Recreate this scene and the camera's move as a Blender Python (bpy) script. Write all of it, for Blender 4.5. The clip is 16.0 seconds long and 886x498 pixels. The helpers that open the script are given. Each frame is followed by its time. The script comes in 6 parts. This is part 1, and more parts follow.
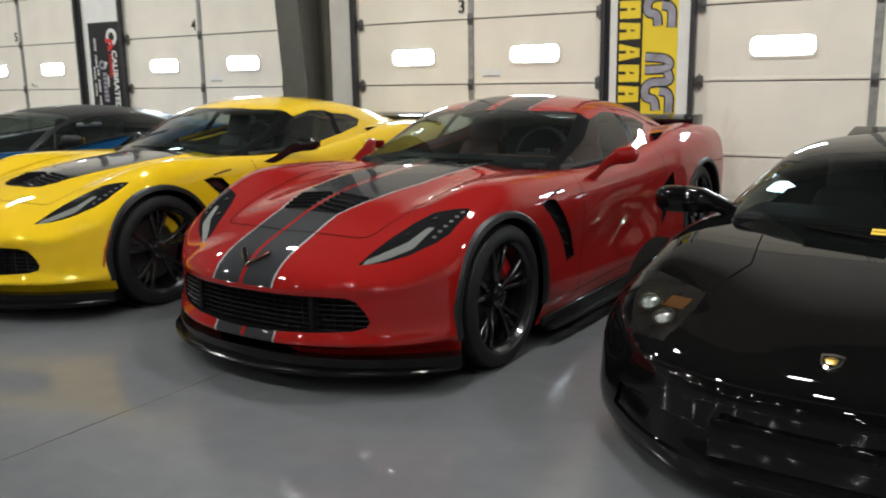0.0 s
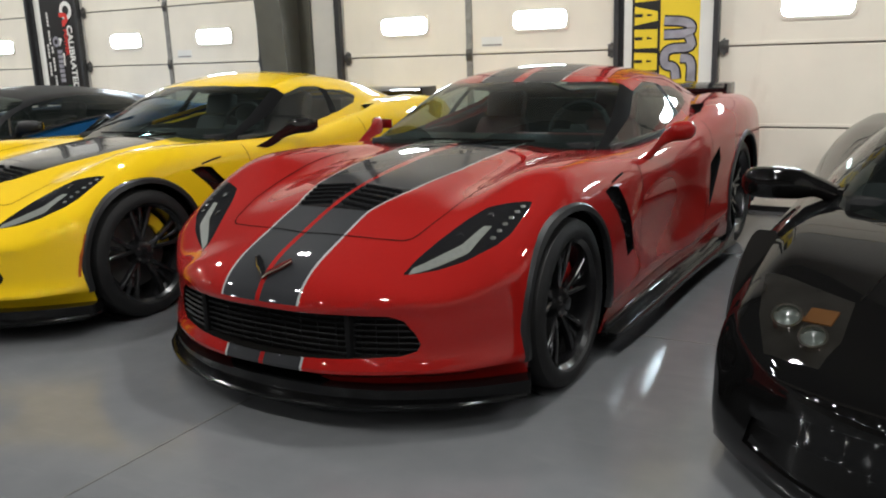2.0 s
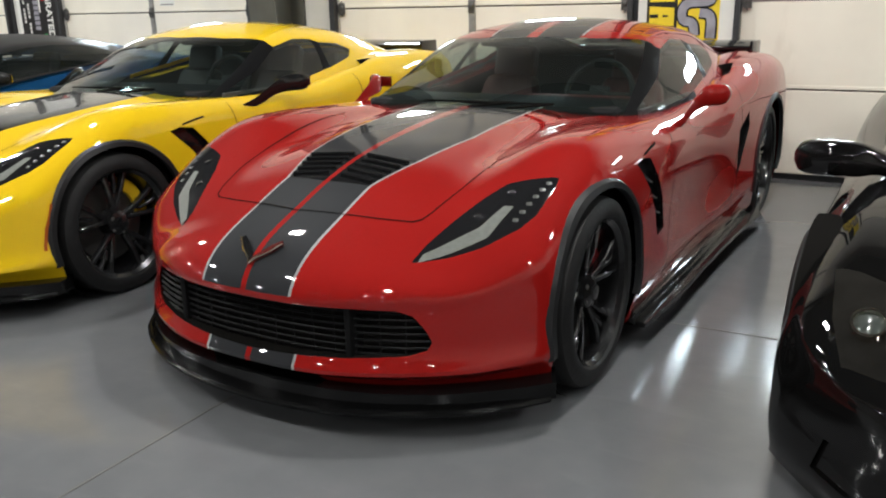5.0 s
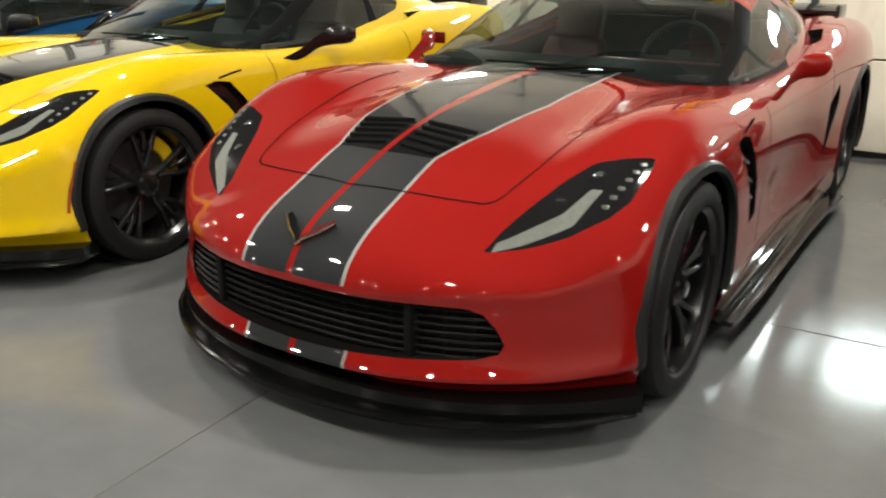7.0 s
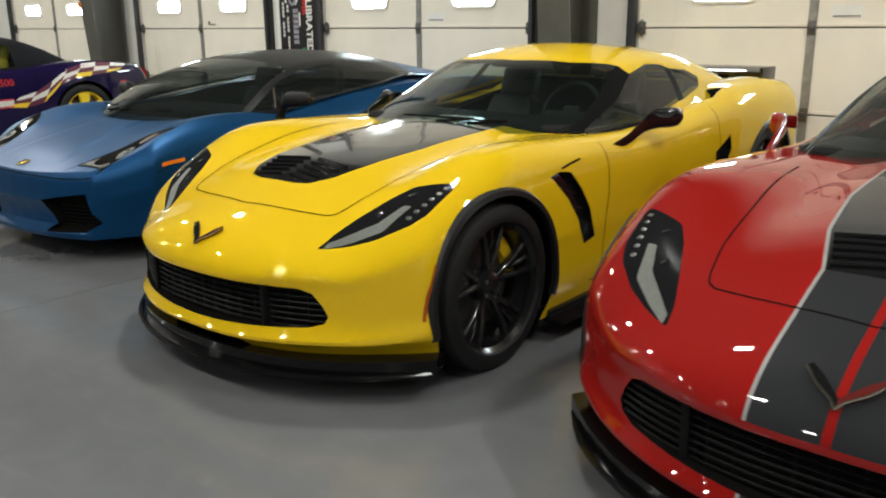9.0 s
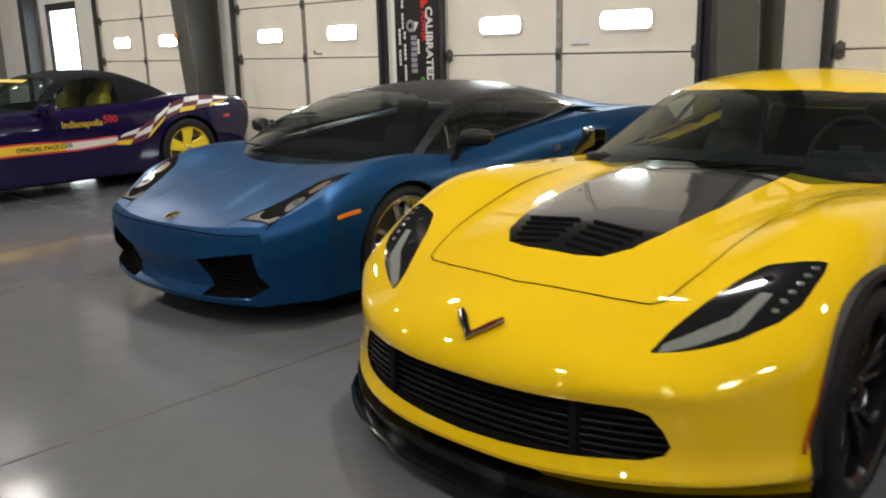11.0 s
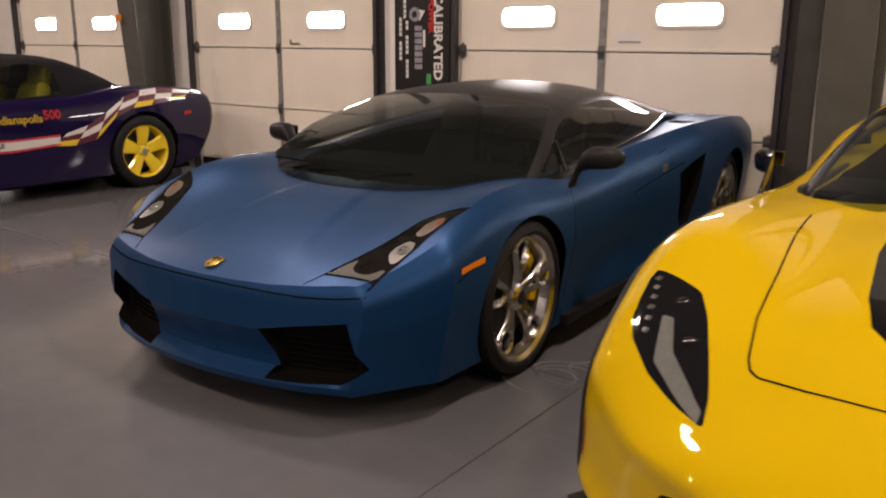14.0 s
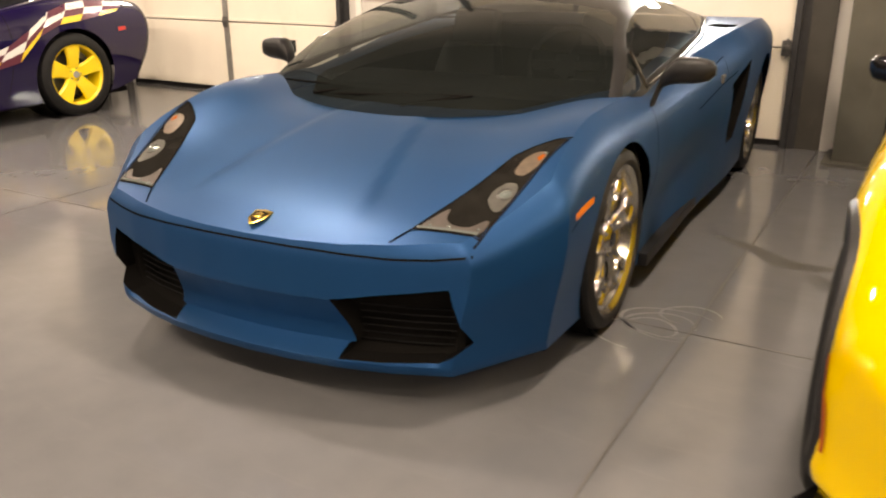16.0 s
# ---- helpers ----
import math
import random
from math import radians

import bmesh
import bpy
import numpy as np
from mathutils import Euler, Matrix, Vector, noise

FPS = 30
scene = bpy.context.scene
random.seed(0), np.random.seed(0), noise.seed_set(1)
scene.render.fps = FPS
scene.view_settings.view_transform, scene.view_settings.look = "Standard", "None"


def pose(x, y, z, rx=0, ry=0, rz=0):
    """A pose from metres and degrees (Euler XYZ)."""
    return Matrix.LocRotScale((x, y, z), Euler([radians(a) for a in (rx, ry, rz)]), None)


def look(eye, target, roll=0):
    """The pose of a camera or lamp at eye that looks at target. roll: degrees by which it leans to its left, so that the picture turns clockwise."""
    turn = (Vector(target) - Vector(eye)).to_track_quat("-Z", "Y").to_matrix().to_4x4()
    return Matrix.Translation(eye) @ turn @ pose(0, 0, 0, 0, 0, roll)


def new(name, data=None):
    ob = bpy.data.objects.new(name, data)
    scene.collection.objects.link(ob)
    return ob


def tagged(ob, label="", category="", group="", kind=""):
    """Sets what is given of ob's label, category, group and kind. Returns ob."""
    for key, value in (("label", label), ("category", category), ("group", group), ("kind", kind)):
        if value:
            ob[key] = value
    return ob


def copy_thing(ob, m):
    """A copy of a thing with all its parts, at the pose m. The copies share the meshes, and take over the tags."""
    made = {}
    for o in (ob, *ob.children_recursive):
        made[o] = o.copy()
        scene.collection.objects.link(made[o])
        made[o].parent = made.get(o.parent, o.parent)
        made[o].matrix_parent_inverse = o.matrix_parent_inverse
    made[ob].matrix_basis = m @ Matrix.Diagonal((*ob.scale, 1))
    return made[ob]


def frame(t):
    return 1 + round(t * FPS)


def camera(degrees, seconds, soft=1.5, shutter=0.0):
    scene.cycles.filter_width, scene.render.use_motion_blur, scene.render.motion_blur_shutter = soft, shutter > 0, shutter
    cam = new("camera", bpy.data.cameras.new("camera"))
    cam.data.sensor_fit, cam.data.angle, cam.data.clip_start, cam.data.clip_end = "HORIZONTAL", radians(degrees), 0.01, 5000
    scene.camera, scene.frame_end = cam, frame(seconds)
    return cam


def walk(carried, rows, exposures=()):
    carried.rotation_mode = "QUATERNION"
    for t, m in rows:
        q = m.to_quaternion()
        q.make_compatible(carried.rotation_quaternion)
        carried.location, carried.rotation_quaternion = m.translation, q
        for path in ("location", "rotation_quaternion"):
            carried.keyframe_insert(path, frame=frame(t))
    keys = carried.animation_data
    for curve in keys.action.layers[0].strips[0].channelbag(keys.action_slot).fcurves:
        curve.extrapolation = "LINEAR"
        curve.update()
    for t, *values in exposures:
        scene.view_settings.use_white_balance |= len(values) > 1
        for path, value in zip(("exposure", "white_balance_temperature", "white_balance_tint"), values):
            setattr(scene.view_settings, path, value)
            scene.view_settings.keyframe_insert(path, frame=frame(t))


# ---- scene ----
import mathutils.bvhtree

cam = camera(55.6, 16.0, 2.0, 0.5)
PATH = [
    (0, (1.557, 2.259, 1.3), (0.512, 3.918, 0.906), -0.9),
    (0.5, (1.337, 2.316, 1.31), (0.367, 4.011, 0.881), -1.0),
    (1, (1.151, 2.421, 1.282), (0.19, 4.118, 0.84), -1.3),
    (1.5, (0.979, 2.573, 1.284), (0.009, 4.263, 0.834), -1.8),
    (2, (0.924, 2.618, 1.289), (-0.038, 4.311, 0.832), -2.0),
    (2.5, (0.899, 2.647, 1.294), (-0.059, 4.342, 0.837), -2.2),
    (3, (0.872, 2.683, 1.292), (-0.086, 4.372, 0.815), -1.9),
    (3.5, (0.858, 2.697, 1.291), (-0.111, 4.369, 0.777), -1.9),
    (3.7, (0.842, 2.707, 1.288), (-0.115, 4.379, 0.753), -1.6),
    (6, (0.551, 3.122, 1.286), (-0.369, 4.799, 0.703), -1.5),
    (6.5, (0.515, 3.164, 1.28), (-0.438, 4.799, 0.634), -1.1),
    (7, (0.367, 3.168, 1.266), (-0.594, 4.794, 0.608), 0.4),
    (7.5, (0.117, 3.142, 1.296), (-0.862, 4.77, 0.672), -0.2),
    (8, (-0.132, 3.047, 1.32), (-1.277, 4.584, 0.75), -0.3),
    (8.5, (-0.434, 3.09, 1.332), (-1.689, 4.564, 0.829), -1.1),
    (9, (-0.666, 3.052, 1.323), (-1.907, 4.53, 0.799), -0.5),
    (9.5, (-0.919, 2.996, 1.346), (-2.105, 4.514, 0.806), -0.1),
    (10, (-1.157, 2.991, 1.316), (-2.404, 4.461, 0.786), -0.0),
    (10.2, (-1.29, 3.011, 1.318), (-2.621, 4.422, 0.83), -1.1),
    (12.3, (-2.544, 3.186, 1.361), (-3.847, 4.649, 0.957), -2.0),
    (12.5, (-2.629, 3.21, 1.36), (-3.9, 4.702, 0.962), -1.1),
    (13, (-2.882, 3.25, 1.372), (-4.053, 4.824, 0.983), -0.6),
    (13.5, (-3.074, 3.259, 1.352), (-4.223, 4.836, 0.912), 0.4),
    (14, (-3.306, 3.345, 1.327), (-4.463, 4.905, 0.848), 0.3),
    (14.5, (-3.51, 3.413, 1.31), (-4.631, 4.972, 0.751), 0.5),
    (15, (-3.728, 3.428, 1.312), (-4.719, 5.058, 0.71), 1.3),
    (15.5, (-3.916, 3.418, 1.304), (-4.85, 5.061, 0.649), 1.4),
    (16, (-4.107, 3.483, 1.279), (-5.06, 5.106, 0.603), -0.5),
]
walk(cam, [(t, look(eye, target, roll)) for t, eye, target, roll in PATH], exposures=[(0.0, 0.43, 5850, 8), (1.0, 0.65, 5850, 8), (2.0, 0.55, 5850, 8), (3.5, 0.48, 5850, 8), (6.0, 0.9, 5950, 8), (7.0, 0.95, 6400, 5), (7.6, 1.0, 6700, 0), (8.0, 1.2, 6700, 0), (8.6, 0.72, 6250, 4), (9.2, 0.42, 6050, 5), (10.0, 0.43, 6000, 4), (12.5, 0.03, 7000, 27), (14.0, 0.0, 7300, 30), (14.5, 0.2, 7900, 34), (15.0, 0.45, 8100, 32), (15.5, 0.75, 8000, 24), (16.0, 1.25, 8100, 20)])
# ---------------------------------------------------------------- light
world = bpy.data.worlds.new("world")
scene.world = world
world.use_nodes = True
sky = world.node_tree.nodes.new("ShaderNodeTexSky")
sky.sky_type, sky.sun_disc = "NISHITA", False
sky.sun_elevation, sky.sun_rotation = radians(40), radians(20)
back = world.node_tree.nodes["Background"]
back.inputs["Strength"].default_value = 0.1
world.node_tree.links.new(sky.outputs["Color"], back.inputs["Color"])

LAMP_POWER = 40.0
LAMP_Z = 4.6
LAMP_SPOTS = [(x, y) for y in (-12.0, -7.2, -2.6, 2.0, 6.4) for x in (-16.5, -12.3, -8.1, -3.9, 0.3, 4.5)]

# ---------------------------------------------------------------- materials


def material(name, color, rough=0.5, metal=0.0, coat=0.0, vary=0.0, scale=6.0, bump=0.0, bump_scale=80.0, spec=0.5, flake=0.0, dirt=0.0):
    m = bpy.data.materials.new(name)
    m.use_nodes = True
    nt = m.node_tree
    b = nt.nodes["Principled BSDF"]
    b.inputs["Base Color"].default_value = (*color, 1)
    b.inputs["Roughness"].default_value = rough
    b.inputs["Metallic"].default_value = metal
    b.inputs["Coat Weight"].default_value = coat
    b.inputs["Coat Roughness"].default_value = 0.02
    b.inputs["Specular IOR Level"].default_value = spec
    geo = nt.nodes.new("ShaderNodeTexCoord")
    if vary or dirt:
        n1 = nt.nodes.new("ShaderNodeTexNoise")
        n1.inputs["Scale"].default_value, n1.inputs["Detail"].default_value = scale, 6
        nt.links.new(geo.outputs["Object"], n1.inputs["Vector"])
        ramp = nt.nodes.new("ShaderNodeMapRange")
        ramp.inputs["From Min"].default_value, ramp.inputs["From Max"].default_value = 0.3, 0.7
        ramp.inputs["To Min"].default_value, ramp.inputs["To Max"].default_value = 1 - vary, 1 + vary
        nt.links.new(n1.outputs["Fac"], ramp.inputs["Value"])
        mul = nt.nodes.new("ShaderNodeVectorMath")
        mul.operation = "SCALE"
        mul.inputs[0].default_value = color
        nt.links.new(ramp.outputs["Result"], mul.inputs["Scale"])
        nt.links.new(mul.outputs["Vector"], b.inputs["Base Color"])
        r2 = nt.nodes.new("ShaderNodeMapRange")
        r2.inputs["To Min"].default_value, r2.inputs["To Max"].default_value = max(0.02, rough - dirt), rough + dirt
        nt.links.new(n1.outputs["Fac"], r2.inputs["Value"])
        nt.links.new(r2.outputs["Result"], b.inputs["Roughness"])
    if bump:
        n2 = nt.nodes.new("ShaderNodeTexNoise")
        n2.inputs["Scale"].default_value, n2.inputs["Detail"].default_value = bump_scale, 4
        nt.links.new(geo.outputs["Object"], n2.inputs["Vector"])
        bp = nt.nodes.new("ShaderNodeBump")
        bp.inputs["Strength"].default_value, bp.inputs["Distance"].default_value = bump, 0.01
        nt.links.new(n2.outputs["Fac"], bp.inputs["Height"])
        nt.links.new(bp.outputs["Normal"], b.inputs["Normal"])
    return m


def glass(name, color, rough=0.0, spec=0.5):
    m = bpy.data.materials.new(name)
    m.use_nodes = True
    b = m.node_tree.nodes["Principled BSDF"]
    b.inputs["Base Color"].default_value = (*color, 1)
    b.inputs["Roughness"].default_value = rough
    b.inputs["Transmission Weight"].default_value = 1.0
    b.inputs["IOR"].default_value = 1.0 + spec
    return m


def thin_glass(name, tint, gloss=1.5, haze=0.008):
    """A tinted pane: light passes straight through, with a thin cloudy film imitating reflected haze and a Fresnel
    mirror on top.
    """
    m = bpy.data.materials.new(name)
    m.use_nodes = True
    nt = m.node_tree
    nt.nodes.remove(nt.nodes["Principled BSDF"])
    tr, gl, mix, lw, pw, mu, ad = (nt.nodes.new("ShaderNode" + k) for k in ("BsdfTransparent", "BsdfGlossy", "MixShader", "LayerWeight", "Math", "Math", "Math"))
    tr.inputs["Color"].default_value = (*tint, 1)
    gl.inputs["Roughness"].default_value = 0.01
    f0 = ((gloss - 1) / (gloss + 1)) ** 2
    lw.inputs["Blend"].default_value = 0.5
    pw.operation, mu.operation, ad.operation = "POWER", "MULTIPLY", "ADD"
    pw.inputs[1].default_value, mu.inputs[1].default_value, ad.inputs[1].default_value = 5.0, 1 - f0, f0
    nt.links.new(lw.outputs["Facing"], pw.inputs[0])
    nt.links.new(pw.outputs["Value"], mu.inputs[0])
    nt.links.new(mu.outputs["Value"], ad.inputs[0])
    nt.links.new(ad.outputs["Value"], mix.inputs["Fac"])
    # pale diffuse film, mixed in to stand for the glass's reflected haze
    film, df, ns, rg = (nt.nodes.new("ShaderNode" + k) for k in ("MixShader", "BsdfDiffuse", "TexNoise", "MapRange"))
    df.inputs["Color"].default_value = (0.42, 0.50, 0.47, 1)
    ns.inputs["Scale"].default_value = 2.2
    ns.inputs["Detail"].default_value = 5.0
    rg.inputs["To Min"].default_value, rg.inputs["To Max"].default_value = haze * 0.5, haze * 1.5
    nt.links.new(ns.outputs["Fac"], rg.inputs["Value"])
    nt.links.new(rg.outputs["Result"], film.inputs["Fac"])
    nt.links.new(tr.outputs["BSDF"], film.inputs[1])
    nt.links.new(df.outputs["BSDF"], film.inputs[2])
    nt.links.new(film.outputs["Shader"], mix.inputs[1])
    nt.links.new(gl.outputs["BSDF"], mix.inputs[2])
    nt.links.new(mix.outputs["Shader"], nt.nodes["Material Output"].inputs["Surface"])
    return m


def glow(name, color, strength):
    m = bpy.data.materials.new(name)
    m.use_nodes = True
    b = m.node_tree.nodes["Principled BSDF"]
    b.inputs["Base Color"].default_value = (*color, 1)
    b.inputs["Emission Color"].default_value = (*color, 1)
    b.inputs["Emission Strength"].default_value = strength
    return m


def floor_coat(name, color):
    """Old epoxy: cloudy colour, patchy gloss, fine scratches and dull scuffs."""
    m = material(name, color, 0.2, spec=0.5)
    nt = m.node_tree
    b = nt.nodes["Principled BSDF"]
    geo = nt.nodes.new("ShaderNodeTexCoord")

    def noise(scale, detail, stretch=None, dist=0.0):
        n = nt.nodes.new("ShaderNodeTexNoise")
        n.inputs["Scale"].default_value, n.inputs["Detail"].default_value, n.inputs["Distortion"].default_value = scale, detail, dist
        if stretch:
            mp = nt.nodes.new("ShaderNodeMapping")
            mp.inputs["Scale"].default_value, mp.inputs["Rotation"].default_value = stretch, (0, 0, 0.5)
            nt.links.new(geo.outputs["Object"], mp.inputs["Vector"])
            nt.links.new(mp.outputs["Vector"], n.inputs["Vector"])
        else:
            nt.links.new(geo.outputs["Object"], n.inputs["Vector"])
        return n.outputs["Fac"]

    def ramp(v, a, b2, lo, hi):
        r = nt.nodes.new("ShaderNodeMapRange")
        r.inputs["From Min"].default_value, r.inputs["From Max"].default_value = a, b2
        r.inputs["To Min"].default_value, r.inputs["To Max"].default_value = lo, hi
        nt.links.new(v, r.inputs["Value"])
        return r.outputs["Result"]

    def math2(op, p, q):
        k = nt.nodes.new("ShaderNodeMath")
        k.operation = op
        nt.links.new(p, k.inputs[0])
        nt.links.new(q, k.inputs[1])
        return k.outputs["Value"]

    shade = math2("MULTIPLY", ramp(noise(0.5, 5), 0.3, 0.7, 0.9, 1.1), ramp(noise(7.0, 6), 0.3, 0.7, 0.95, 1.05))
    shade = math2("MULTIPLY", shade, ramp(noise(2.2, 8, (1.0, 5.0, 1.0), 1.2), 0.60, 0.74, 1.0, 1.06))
    mul = nt.nodes.new("ShaderNodeVectorMath")
    mul.operation = "SCALE"
    mul.inputs[0].default_value = color
    nt.links.new(shade, mul.inputs["Scale"])
    nt.links.new(mul.outputs["Vector"], b.inputs["Base Color"])
    gloss = math2("ADD", ramp(noise(1.3, 7, None, 0.6), 0.35, 0.7, 0.07, 0.19), ramp(noise(9.0, 8, (1.0, 9.0, 1.0)), 0.56, 0.75, 0.0, 0.05))
    nt.links.new(gloss, b.inputs["Roughness"])
    bp = nt.nodes.new("ShaderNodeBump")
    bp.inputs["Strength"].default_value, bp.inputs["Distance"].default_value = 0.015, 0.01
    nt.links.new(noise(11.0, 3), bp.inputs["Height"])
    nt.links.new(bp.outputs["Normal"], b.inputs["Normal"])
    return m


def scuffed(m, tint, amount=0.5, scale=3.0, stretch=(1.0, 1.0, 0.35), cut_at=0.58):
    """Lays streaks and smears of dirt over a material's colour."""
    nt = m.node_tree
    b = nt.nodes["Principled BSDF"]
    old = b.inputs["Base Color"].links[0].from_socket
    geo, mp, n, r, mix = (nt.nodes.new("ShaderNode" + k) for k in ("TexCoord", "Mapping", "TexNoise", "MapRange", "Mix"))
    mp.inputs["Scale"].default_value = stretch
    n.inputs["Scale"].default_value, n.inputs["Detail"].default_value, n.inputs["Roughness"].default_value = scale, 9, 0.65
    r.inputs["From Min"].default_value, r.inputs["From Max"].default_value = cut_at, cut_at + 0.2
    r.inputs["To Max"].default_value = amount
    mix.data_type = "RGBA"
    nt.links.new(geo.outputs["Object"], mp.inputs["Vector"])
    nt.links.new(mp.outputs["Vector"], n.inputs["Vector"])
    nt.links.new(n.outputs["Fac"], r.inputs["Value"])
    nt.links.new(r.outputs["Result"], mix.inputs[0])
    nt.links.new(old, mix.inputs[6])
    mix.inputs[7].default_value = (*tint, 1)
    nt.links.new(mix.outputs[2], b.inputs["Base Color"])
    return m


